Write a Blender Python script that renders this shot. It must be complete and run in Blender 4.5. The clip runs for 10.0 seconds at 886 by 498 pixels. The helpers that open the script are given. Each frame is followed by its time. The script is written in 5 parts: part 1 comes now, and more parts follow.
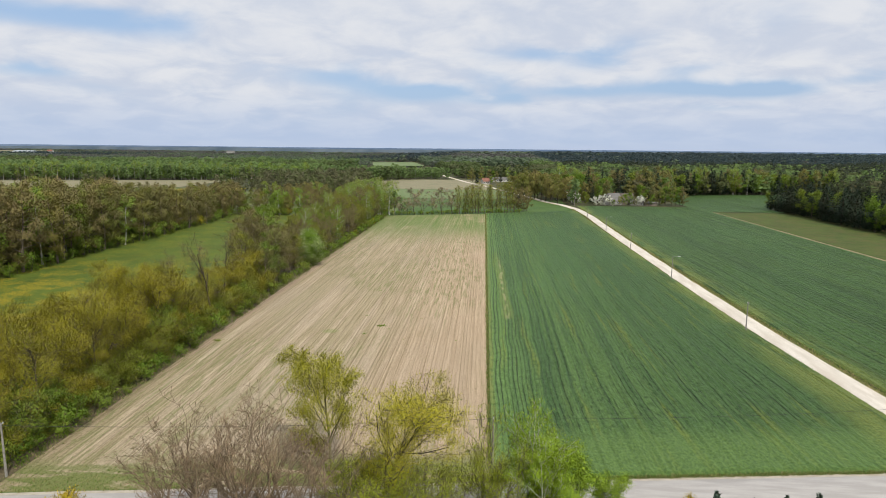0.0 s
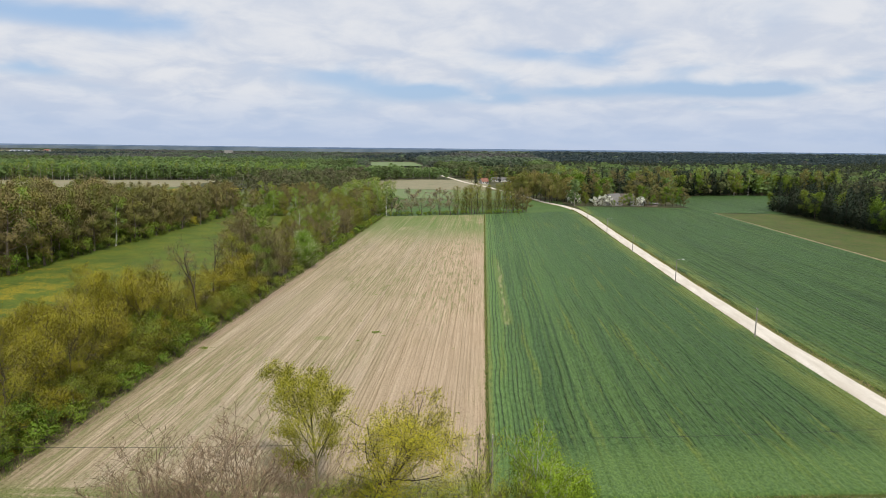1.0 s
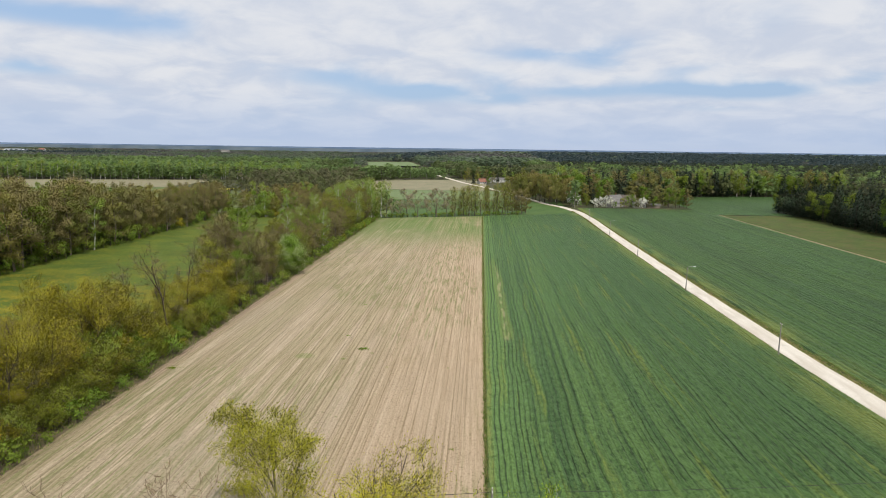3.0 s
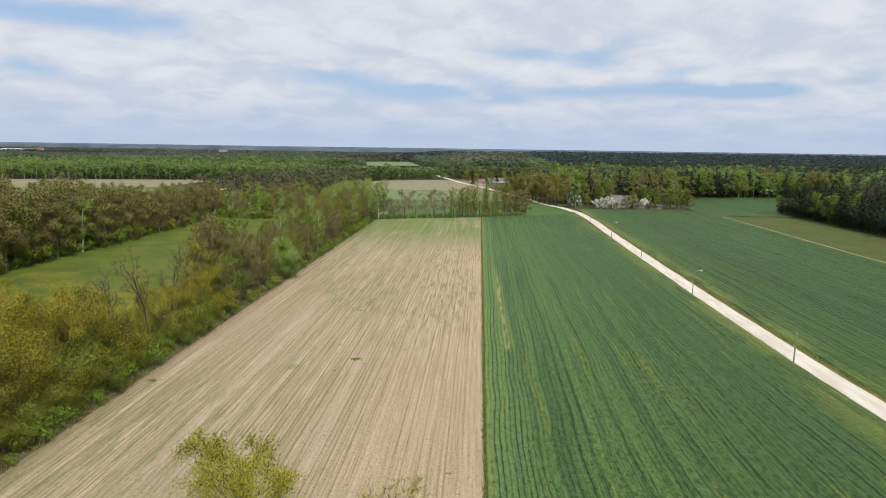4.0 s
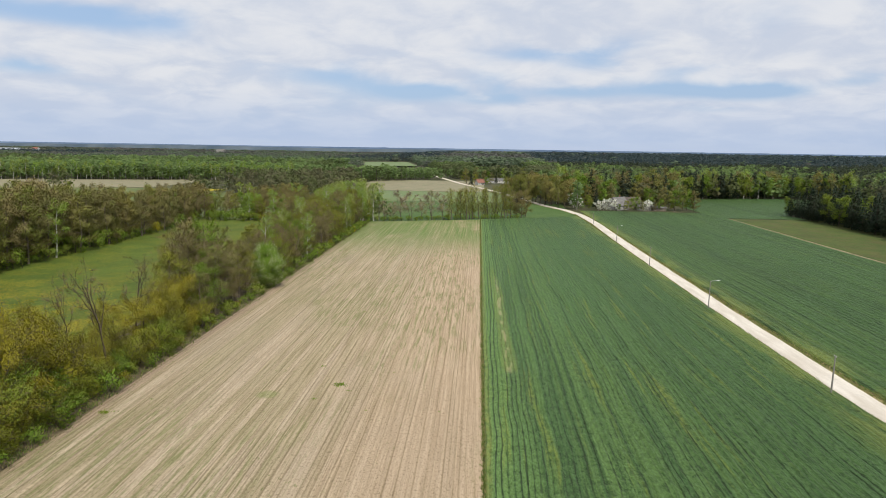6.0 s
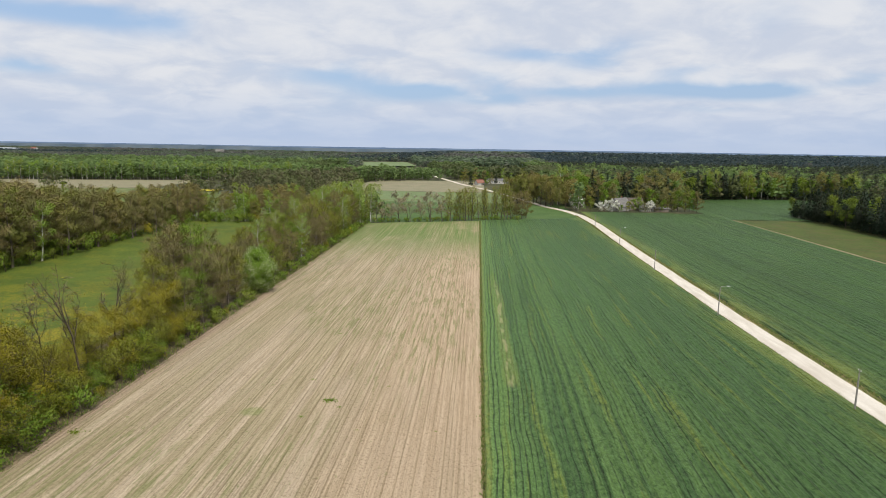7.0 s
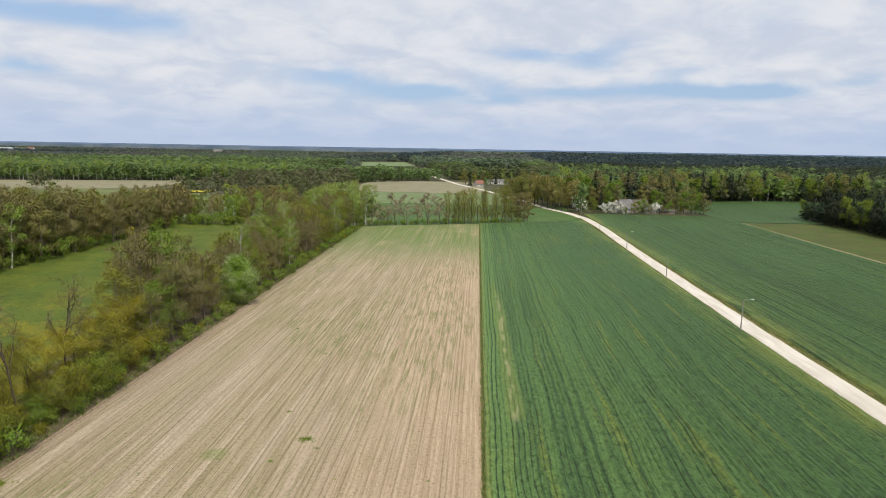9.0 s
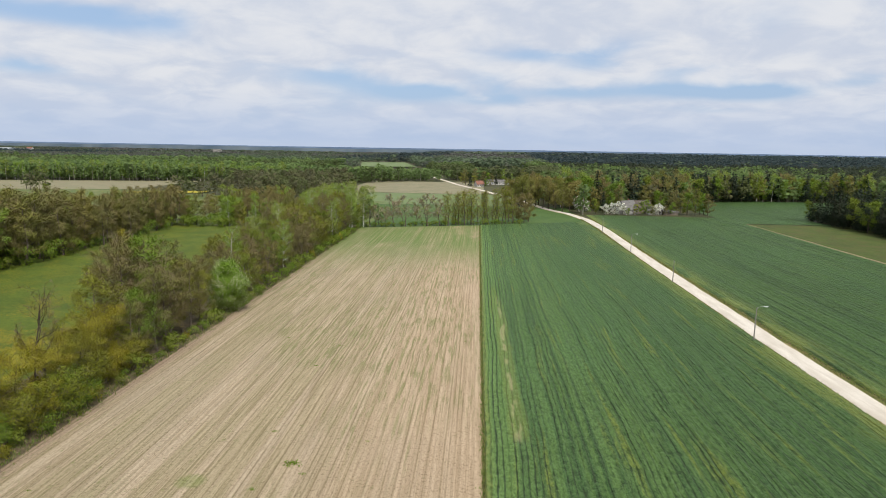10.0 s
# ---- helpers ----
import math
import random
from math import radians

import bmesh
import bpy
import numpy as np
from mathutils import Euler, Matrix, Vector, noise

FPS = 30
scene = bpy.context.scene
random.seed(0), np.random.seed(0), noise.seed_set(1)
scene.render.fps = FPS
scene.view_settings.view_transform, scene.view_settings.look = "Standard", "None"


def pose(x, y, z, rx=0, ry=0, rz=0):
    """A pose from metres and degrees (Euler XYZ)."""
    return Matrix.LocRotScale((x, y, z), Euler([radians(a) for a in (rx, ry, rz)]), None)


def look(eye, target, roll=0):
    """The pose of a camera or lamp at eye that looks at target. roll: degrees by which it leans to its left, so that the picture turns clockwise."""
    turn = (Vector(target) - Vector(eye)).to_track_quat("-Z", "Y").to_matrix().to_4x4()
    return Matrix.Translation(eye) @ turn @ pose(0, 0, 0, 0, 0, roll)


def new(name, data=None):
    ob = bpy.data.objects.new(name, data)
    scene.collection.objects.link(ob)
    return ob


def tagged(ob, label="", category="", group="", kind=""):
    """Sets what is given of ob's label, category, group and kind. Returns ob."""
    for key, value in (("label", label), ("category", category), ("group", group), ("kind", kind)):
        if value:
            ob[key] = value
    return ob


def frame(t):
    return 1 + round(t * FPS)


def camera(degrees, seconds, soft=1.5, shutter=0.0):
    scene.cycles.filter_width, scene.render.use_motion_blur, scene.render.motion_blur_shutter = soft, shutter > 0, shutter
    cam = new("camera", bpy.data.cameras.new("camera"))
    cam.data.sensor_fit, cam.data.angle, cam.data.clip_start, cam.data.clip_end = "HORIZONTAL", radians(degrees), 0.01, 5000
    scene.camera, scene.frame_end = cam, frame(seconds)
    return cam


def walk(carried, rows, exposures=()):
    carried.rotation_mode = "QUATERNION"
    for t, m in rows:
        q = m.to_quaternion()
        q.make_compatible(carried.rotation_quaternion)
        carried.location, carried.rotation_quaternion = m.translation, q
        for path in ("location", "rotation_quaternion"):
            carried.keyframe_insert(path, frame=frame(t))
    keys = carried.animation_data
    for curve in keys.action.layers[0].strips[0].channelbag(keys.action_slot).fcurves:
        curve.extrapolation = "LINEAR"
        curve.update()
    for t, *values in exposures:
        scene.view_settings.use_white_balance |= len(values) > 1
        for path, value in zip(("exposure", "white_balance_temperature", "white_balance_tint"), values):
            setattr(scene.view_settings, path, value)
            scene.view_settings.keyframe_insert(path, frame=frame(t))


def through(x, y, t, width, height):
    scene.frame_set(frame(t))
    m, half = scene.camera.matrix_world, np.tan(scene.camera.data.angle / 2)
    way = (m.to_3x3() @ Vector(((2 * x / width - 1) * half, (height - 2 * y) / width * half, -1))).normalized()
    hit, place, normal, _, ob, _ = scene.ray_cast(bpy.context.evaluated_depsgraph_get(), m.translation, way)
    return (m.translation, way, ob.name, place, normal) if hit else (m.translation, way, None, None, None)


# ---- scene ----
cam = camera(71.0, 10.0, soft=0.6)
PATH = [
    (0, (-1.540, 0.000, 43.501), (-4.725, 49.245, 35.450), 0.581),
    (1, (-1.565, 5.991, 43.397), (-4.641, 55.242, 35.340), 0.653),
    (2, (-1.589, 12.354, 43.296), (-4.570, 61.610, 35.234), 0.719),
    (3, (-1.614, 19.028, 43.199), (-4.510, 68.288, 35.134), 0.777),
    (4, (-1.639, 25.952, 43.105), (-4.462, 75.217, 35.039), 0.828),
    (5, (-1.663, 33.068, 43.014), (-4.427, 82.336, 34.949), 0.871),
    (6, (-1.688, 40.314, 42.926), (-4.403, 89.585, 34.865), 0.908),
    (7, (-1.712, 47.630, 42.842), (-4.392, 96.904, 34.786), 0.936),
    (8, (-1.737, 54.957, 42.761), (-4.393, 104.233, 34.712), 0.958),
    (9, (-1.762, 62.233, 42.683), (-4.406, 111.511, 34.643), 0.972),
    (10, (-1.786, 69.399, 42.609), (-4.430, 118.679, 34.579), 0.978),
]
walk(cam, [(t, look(eye, target, roll)) for t, eye, target, roll in PATH])

# ---- sky and sun ----
SUN_EL, SUN_AZ = radians(50), radians(152)      # azimuth from +y, towards +x
sun_way = Vector((math.sin(SUN_AZ) * math.cos(SUN_EL), math.cos(SUN_AZ) * math.cos(SUN_EL), math.sin(SUN_EL)))


class Nodes:
    """Short calls for the nodes of one tree."""

    def __init__(self, tree):
        self.tree = tree

    def put(self, socket, value):
        if isinstance(value, bpy.types.NodeSocket):
            self.tree.links.new(value, socket)
        elif value is not None:
            if socket.type == "RGBA" and len(value) == 3:
                value = (*value, 1)
            socket.default_value = value

    def node(self, kind, **fields):
        n = self.tree.nodes.new(kind)
        for key, value in fields.items():
            setattr(n, key, value)
        return n

    def math(self, op, a, b=None, c=None, clamp=False):
        n = self.node("ShaderNodeMath", operation=op, use_clamp=clamp)
        for s, v in zip(n.inputs, (a, b, c)):
            self.put(s, v)
        return n.outputs[0]

    def mapping(self, v, scale=(1, 1, 1), shift=(0, 0, 0)):
        n = self.node("ShaderNodeMapping")
        self.put(n.inputs["Vector"], v)
        n.inputs["Scale"].default_value, n.inputs["Location"].default_value = scale, shift
        return n.outputs[0]

    def noise(self, v, scale=1.0, detail=3.0, rough=0.55, distort=0.0):
        n = self.node("ShaderNodeTexNoise")
        self.put(n.inputs["Vector"], v)
        for key, value in (("Scale", scale), ("Detail", detail), ("Roughness", rough), ("Distortion", distort)):
            n.inputs[key].default_value = value
        return n.outputs["Fac"]

    def white(self, w):
        n = self.node("ShaderNodeTexWhiteNoise", noise_dimensions="1D")
        self.put(n.inputs["W"], w)
        return n.outputs["Value"]

    def step(self, v, low, high, to_low=0.0, to_high=1.0):
        n = self.node("ShaderNodeMapRange", interpolation_type="SMOOTHSTEP")
        for s, x in zip(n.inputs, (v, low, high, to_low, to_high)):
            self.put(s, x)
        return n.outputs[0]

    def mix(self, fac, a, b, blend="MIX"):
        n = self.node("ShaderNodeMix", data_type="RGBA", blend_type=blend)
        self.put(n.inputs[0], fac), self.put(n.inputs[6], a), self.put(n.inputs[7], b)
        return n.outputs[2]

    def split(self, v):
        n = self.node("ShaderNodeSeparateXYZ")
        self.put(n.inputs[0], v)
        return n.outputs

    def join(self, x, y, z):
        n = self.node("ShaderNodeCombineXYZ")
        for s, v in zip(n.inputs, (x, y, z)):
            self.put(s, v)
        return n.outputs[0]


def sky_world():
    world = bpy.data.worlds.new("sky")
    scene.world = world
    world.use_nodes = True
    t = world.node_tree
    t.nodes.clear()
    k = Nodes(t)
    way = k.node("ShaderNodeTexCoord").outputs["Generated"]
    x, y, z = k.split(way)
    az = k.math("ARCTAN2", x, y)
    el = k.math("ARCSINE", z)
    clear = k.node("ShaderNodeTexSky", sky_type="NISHITA", sun_disc=False, sun_elevation=SUN_EL, sun_rotation=SUN_AZ, air_density=1.0, dust_density=1.5)
    blue = k.mix(1.0, clear.outputs[0], (0.105, 0.105, 0.105), "MULTIPLY")
    blue = k.mix(0.7, blue, (0.40, 0.565, 0.83))
    # a layer of stratocumulus seen in perspective, flattening towards the horizon
    over = k.math("ADD", z, 0.26)
    v = k.join(k.math("DIVIDE", x, over), k.math("DIVIDE", y, over), 0.0)
    big = k.noise(k.mapping(v, shift=(3.7, 1.9, 0)), 1.1, 4, 0.5, 0.3)
    fine = k.noise(k.mapping(v, shift=(9.1, 4.2, 0)), 2.9, 5, 0.5, 0.3)
    puff = k.noise(k.mapping(v, shift=(2.3, 7.7, 0)), 4.2, 6, 0.55, 0.4)
    cover = k.math("ADD", k.math("MULTIPLY", big, 0.45), k.math("MULTIPLY", fine, 0.55))
    wob = k.math("MULTIPLY", k.math("SUBTRACT", fine, 0.5), 0.10)
    for a, e, wa, we, s in GAPS:
        da = k.math("DIVIDE", k.math("SUBTRACT", k.math("ADD", az, wob), radians(a)), radians(wa))
        de = k.math("DIVIDE", k.math("SUBTRACT", k.math("ADD", el, k.math("MULTIPLY", wob, 0.25)), radians(e)), radians(we))
        d = k.math("ADD", k.math("MULTIPLY", da, da), k.math("MULTIPLY", de, de))
        blob = k.math("EXPONENT", k.math("MULTIPLY", d, -1.0))
        cover = k.math("ADD", cover, k.math("MULTIPLY", blob, s * (1.1 if s < 0 else 0.8)))
    cover = k.step(cover, 0.12, 0.54)
    shade = k.math("ADD", k.math("MULTIPLY", puff, 0.75), k.math("MULTIPLY", fine, 0.35))
    white = k.mix(k.step(shade, 0.42, 0.70), (0.59, 0.645, 0.755), (0.755, 0.775, 0.82))
    tone = k.mix(cover, blue, white)
    # the thick air low over the land
    tone = k.mix(k.step(el, 0.0, 0.10, 0.75, 0.0), tone, (0.435, 0.545, 0.75))
    tone = k.mix(k.step(el, 0.0, 0.018, 0.5, 0.0), tone, (0.52, 0.60, 0.75))
    out = k.node("ShaderNodeBackground")
    k.put(out.inputs[0], tone)
    out.inputs[1].default_value = 1.0
    t.links.new(out.outputs[0], k.node("ShaderNodeOutputWorld").inputs[0])


# blue gaps and thick banks of the cloud layer: azimuth, elevation, widths in degrees, weight
GAPS = [(-33.1, 9.6, 8.9, 1.15, -0.34), (-36.6, 5.5, 3.6, 0.63, -0.25), (-5.7, 4.8, 5.2, 0.89, -0.4), (-12.2, 5.8, 5.7, 0.83, -0.22), (5.3, 8.2, 3.9, 0.52, -0.28), (7.9, 4.9, 3.9, 0.47, -0.25),
        (1.5, 4.1, 3.1, 0.42, -0.2), (17.7, 5.0, 5.7, 0.68, -0.4), (23.2, 4.7, 3.1, 0.63, -0.3), (16.2, 6.7, 2.6, 0.73, -0.25), (11.1, 7.5, 4.2, 0.63, -0.22), (29.9, 5.5, 2.6, 0.63, -0.25),
        (20.0, 3.5, 4.2, 0.31, -0.2), (-35.7, 7.7, 2.6, 0.83, 0.3), (-5.9, 9.4, 2.6, 0.83, 0.3), (7.6, 11.0, 6.3, 1.67, 0.3), (15.1, 7.0, 2.3, 0.73, 0.25), (-14.5, 10.4, 8.3, 1.56, 0.2),
        (26.8, 7.7, 7.3, 1.04, 0.25)]
sky_world()
sun = new("sun", bpy.data.lights.new("sun", "SUN"))
sun.data.energy, sun.data.angle, sun.data.color = 3.5, radians(1.5), (1.0, 0.955, 0.85)
sun.matrix_world = look((0, 0, 300), Vector((0, 0, 300)) - sun_way)


# ---- materials ----
def material(name, rough=0.9, metal=0.0):
    m = bpy.data.materials.new(name)
    m.use_nodes = True
    k = Nodes(m.node_tree)
    b = m.node_tree.nodes["Principled BSDF"]
    b.inputs["Roughness"].default_value, b.inputs["Metallic"].default_value = rough, metal
    b.inputs["Specular IOR Level"].default_value = 0.25
    k.here = k.node("ShaderNodeNewGeometry").outputs["Position"]
    return m, k, b


def relief(k, b, height, strength=0.5, distance=0.1):
    n = k.node("ShaderNodeBump")
    n.inputs["Strength"].default_value, n.inputs["Distance"].default_value = strength, distance
    k.put(n.inputs["Height"], height)
    k.put(b.inputs["Normal"], n.outputs[0])


def plain(name, low, high, scale=2.0, rough=0.85, metal=0.0, fine=12.0):
    """A worn surface between two colours, mottled at two scales."""
    m, k, b = material(name, rough, metal)
    a = k.noise(k.here, scale, 4)
    c = k.noise(k.here, scale * fine, 3)
    f = k.math("ADD", k.math("MULTIPLY", a, 0.6), k.math("MULTIPLY", c, 0.4))
    k.put(b.inputs["Base Color"], k.mix(k.step(f, 0.35, 0.65), low, high))
    relief(k, b, c, 0.3, 0.02)
    return m


def foliage(name, low, high, other=None, through=0.24):
    """Leaves that let some light through; each clump and each tree of its own tint."""
    m, k, b = material(name, 0.65)
    isle = k.node("ShaderNodeNewGeometry").outputs["Random Per Island"]
    each = k.node("ShaderNodeObjectInfo").outputs["Random"]
    area = k.noise(k.here, 0.09, 2)
    tone = k.mix(k.step(isle, -0.4, 1.4), low, high)
    if other:
        tone = k.mix(k.step(k.math("ADD", k.math("MULTIPLY", each, 0.6), k.math("MULTIPLY", area, 0.4)), 0.35, 0.75), tone, other)
    tone = k.mix(k.math("MULTIPLY", each, 0.3), tone, k.mix(1.0, tone, (0.62, 0.66, 0.6), "MULTIPLY"))
    tone = k.mix(1.0, tone, (1.28, 1.28, 1.28), "MULTIPLY")
    k.put(b.inputs["Base Color"], tone)
    glow = k.node("ShaderNodeBsdfTranslucent")
    k.put(glow.inputs[0], tone)
    mixed = k.node("ShaderNodeMixShader")
    mixed.inputs[0].default_value = through
    out = m.node_tree.nodes["Material Output"]
    m.node_tree.links.new(b.outputs[0], mixed.inputs[1])
    m.node_tree.links.new(glow.outputs[0], mixed.inputs[2])
    m.node_tree.links.new(mixed.outputs[0], out.inputs[0])
    return m


def bare_soil():
    m, k, b = material("harrowed_soil", 0.95)
    x, y, z = k.split(k.here)
    bend = k.math("MULTIPLY", k.math("SUBTRACT", k.noise(k.mapping(k.here, (0.02, 0.006, 0)), 1, 1), 0.5), 1.0)
    rows = k.join(k.math("ADD", x, bend), y, 0.0)
    thin = k.noise(k.mapping(rows, (1.5, 0.02, 1)), 1.0, 5, 0.72)
    wide = k.noise(k.mapping(rows, (0.30, 0.008, 1), (5, 1, 0)), 1.0, 3, 0.6)
    patch = k.noise(k.mapping(k.here, (0.035, 0.014, 1), (2, 7, 0)), 1.0, 4, 0.6)
    crumb = k.noise(k.here, 2.4, 5, 0.7)
    fine = k.noise(k.mapping(rows, (3.2, 0.06, 1), (7, 2, 0)), 1.0, 4, 0.7)
    tone = k.mix(k.step(k.math("ADD", k.math("MULTIPLY", thin, 0.5), k.math("MULTIPLY", fine, 0.5)), 0.40, 0.58), (0.275, 0.210, 0.128), (0.485, 0.380, 0.262))
    tone = k.mix(k.step(wide, 0.46, 0.62, 0, 0.35), tone, (0.54, 0.445, 0.325))
    tone = k.mix(k.step(patch, 0.47, 0.62, 0, 0.4), tone, (0.36, 0.295, 0.21))
    # the drier, pinker lands beside the crop
    tone = k.mix(k.step(k.math("ADD", x, k.math("MULTIPLY", crumb, 2)), -58.5, -62.5, 0, 0.6), tone, (0.25, 0.165, 0.12))
    tone = k.mix(k.math("MULTIPLY", k.step(x, -36, -8), 0.38), tone, (0.52, 0.37, 0.24))
    # the tine marks of the harrow, each its own depth
    course = k.math("DIVIDE", k.split(rows)[0], 0.74)
    each = k.white(k.math("FLOOR", course))
    tine = k.math("ABSOLUTE", k.math("SUBTRACT", k.math("FRACT", course), 0.5))
    seen = k.step(k.math("ADD", k.math("MULTIPLY", each, 0.55), k.math("MULTIPLY", k.noise(k.mapping(rows, (0.9, 0.035, 1), (41, 3, 0)), 1.0, 4, 0.7), 0.9)), 0.55, 0.95)
    groove = k.math("MULTIPLY", k.step(tine, 0.26, 0.06, 0, 0.6), seen)
    tone = k.mix(groove, tone, k.mix(1, tone, (0.50, 0.49, 0.40), "MULTIPLY"))
    # weeds in lines, thickest at the far headland and beside the hedge
    line = k.noise(k.mapping(rows, (1.3, 0.09, 1), (11, 3, 0)), 1.0, 5, 0.75)
    where = k.noise(k.mapping(k.here, (0.03, 0.011, 1), (31, 17, 0)), 1.0, 3, 0.6)
    far = k.math("MULTIPLY", k.step(y, 262, 350), k.step(k.noise(k.mapping(k.here, (0.06, 0.02, 1), (4, 4, 0)), 1, 3), 0.2, 0.5))
    weed = k.math("MULTIPLY", k.step(line, 0.47, 0.60), k.step(where, 0.40, 0.56))
    weed = k.math("MAXIMUM", k.math("MULTIPLY", weed, 0.62), k.math("MULTIPLY", far, k.step(k.noise(k.mapping(rows, (1.1, 0.012, 1), (13, 5, 0)), 1.0, 4, 0.7), 0.25, 0.62, 0.35, 0.95)))
    dots = k.math("MULTIPLY", k.step(k.noise(k.mapping(rows, (1.0, 0.6, 1)), 1.1, 3, 0.65), 0.60, 0.70), k.step(k.noise(k.here, 0.05, 2), 0.36, 0.58))
    dots = k.math("MULTIPLY", dots, k.step(x, -6, -26, 0.25, 1.0))
    weed = k.math("MAXIMUM", weed, k.math("MULTIPLY", dots, 0.7))
    front = k.step(k.math("ADD", k.math("SUBTRACT", y, k.math("MULTIPLY", x, 0.125)), k.math("MULTIPLY", crumb, 6)), 90, 83, 0, 0.95)
    weed = k.math("MAXIMUM", weed, k.math("MULTIPLY", front, k.step(k.noise(k.mapping(k.here, (0.1, 0.5, 1)), 1, 3), 0.36, 0.5)))
    tone = k.mix(k.math("MULTIPLY", k.step(x, -12, -35, 0, 0.3), k.step(wide, 0.56, 0.44)), tone, (0.30, 0.275, 0.14))
    tone = k.mix(weed, tone, k.mix(k.step(y, 230, 330), (0.16, 0.185, 0.055), (0.135, 0.20, 0.05)))
    # one green tuft of weed left standing on the open field
    dx, dy = k.math("DIVIDE", k.math("ADD", x, 37.4), 2.0), k.math("DIVIDE", k.math("SUBTRACT", y, 141.0), 1.9)
    spot = k.math("ADD", k.math("MULTIPLY", dx, dx), k.math("MULTIPLY", dy, dy))
    tone = k.mix(k.step(k.math("ADD", spot, k.math("MULTIPLY", crumb, 1.5)), 2.1, 0.9, 0, 0.45), tone, (0.15, 0.22, 0.04))
    tone = k.mix(k.step(crumb, 0.36, 0.50, 0.6, 0.0), tone, k.mix(1, tone, (0.5, 0.48, 0.42), "MULTIPLY"))
    tone = k.mix(k.step(k.noise(k.mapping(rows, (5.0, 2.2, 1), (3, 1, 0)), 1.0, 3, 0.7), 0.34, 0.5, 0.5, 0.0), tone, k.mix(1, tone, (0.6, 0.58, 0.52), "MULTIPLY"))
    k.put(b.inputs["Base Color"], tone)
    relief(k, b, k.math("ADD", k.math("ADD", thin, fine), k.math("MULTIPLY", crumb, 1.0)), 1.0, 0.16)
    return m


def crop(name, dark, green, pale, pitch=1.0, clumps=0.5, bare=False):
    """Young winter corn in drilled rows along y: each row its own vigour, dark gaps between them."""
    m, k, b = material(name, 0.6)
    b.inputs["Specular IOR Level"].default_value = 0.1
    b.inputs["Sheen Weight"].default_value, b.inputs["Sheen Roughness"].default_value, b.inputs["Sheen Tint"].default_value = 0.2, 0.3, (0.60, 0.86, 0.44, 1)
    x, y, z = k.split(k.here)
    bend = k.math("MULTIPLY", k.math("SUBTRACT", k.noise(k.mapping(k.here, (0.02, 0.011, 0), (8, 2, 0)), 1, 2), 0.5), 5.0)
    snake = k.math("MULTIPLY", k.math("SUBTRACT", k.noise(k.mapping(k.here, (0.16, 0.075, 0), (3, 12, 0)), 1, 2), 0.5), 1.0)
    u = k.math("ADD", x, k.math("ADD", bend, snake))
    rows = k.join(u, y, 0.0)
    course = k.math("DIVIDE", u, pitch)
    each = k.white(k.math("FLOOR", course))
    off = k.math("ABSOLUTE", k.math("SUBTRACT", k.math("FRACT", course), 0.5))
    vigour = k.noise(k.mapping(rows, (0.55, 0.012, 1), (5, 9, 0)), 1.0, 3, 0.6)
    patch = k.noise(k.mapping(k.here, (0.03, 0.012, 1), (12, 7, 0)), 1.0, 4, 0.6)
    leaf = k.noise(k.mapping(k.here, (1, 0.7, 1)), 2.6, 5, 0.75)
    tuft = k.noise(k.mapping(rows, (1.3, 0.55, 1), (2, 4, 0)), 1.0, 4, 0.7)
    tone = k.mix(k.step(k.math("ADD", k.math("MULTIPLY", vigour, 0.75), k.math("MULTIPLY", each, 0.25)), 0.40, 0.64), green, dark)
    tone = k.mix(k.step(patch, 0.46, 0.62, 0, 0.45), tone, k.mix(1, green, (0.95, 1.06, 1.25), "MULTIPLY"))
    # the corn turns darker green towards the gravel road
    if bare:
        tone = k.mix(k.step(x, 12, 48, 0, 0.75), tone, dark)
    # thin yellowing stretches that follow the rows
    sick = k.noise(k.mapping(rows, (0.5, 0.018, 1), (15, 2, 0)), 1.0, 4, 0.62)
    tone = k.mix(k.math("MULTIPLY", k.step(sick, 0.55, 0.66, 0, 0.7), k.step(tuft, 0.35, 0.6, 0.4, 1.0)), tone, pale)
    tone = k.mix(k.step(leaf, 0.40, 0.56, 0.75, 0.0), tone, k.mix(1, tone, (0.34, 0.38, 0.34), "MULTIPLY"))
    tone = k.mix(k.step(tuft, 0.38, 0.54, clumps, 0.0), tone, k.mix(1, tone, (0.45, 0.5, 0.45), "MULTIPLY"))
    # earth gaps between the rows with their shade painted in, now wide, now closed
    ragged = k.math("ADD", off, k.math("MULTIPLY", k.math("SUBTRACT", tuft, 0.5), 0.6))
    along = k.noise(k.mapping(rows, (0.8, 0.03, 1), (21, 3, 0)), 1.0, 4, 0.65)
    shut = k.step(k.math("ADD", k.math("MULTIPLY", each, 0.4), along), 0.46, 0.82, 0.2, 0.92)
    if bare:
        lane = k.math("SUBTRACT", y, k.math("MULTIPLY", x, 0.125))
        shut = k.math("MULTIPLY", shut, k.step(lane, 85, 96))
        tone = k.mix(k.step(lane, 93, 84, 0, 0.7), tone, k.mix(k.step(leaf, 0.42, 0.56), (0.07, 0.13, 0.035), (0.14, 0.22, 0.055)))
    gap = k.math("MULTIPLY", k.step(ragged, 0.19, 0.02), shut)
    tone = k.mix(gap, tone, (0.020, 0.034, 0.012))
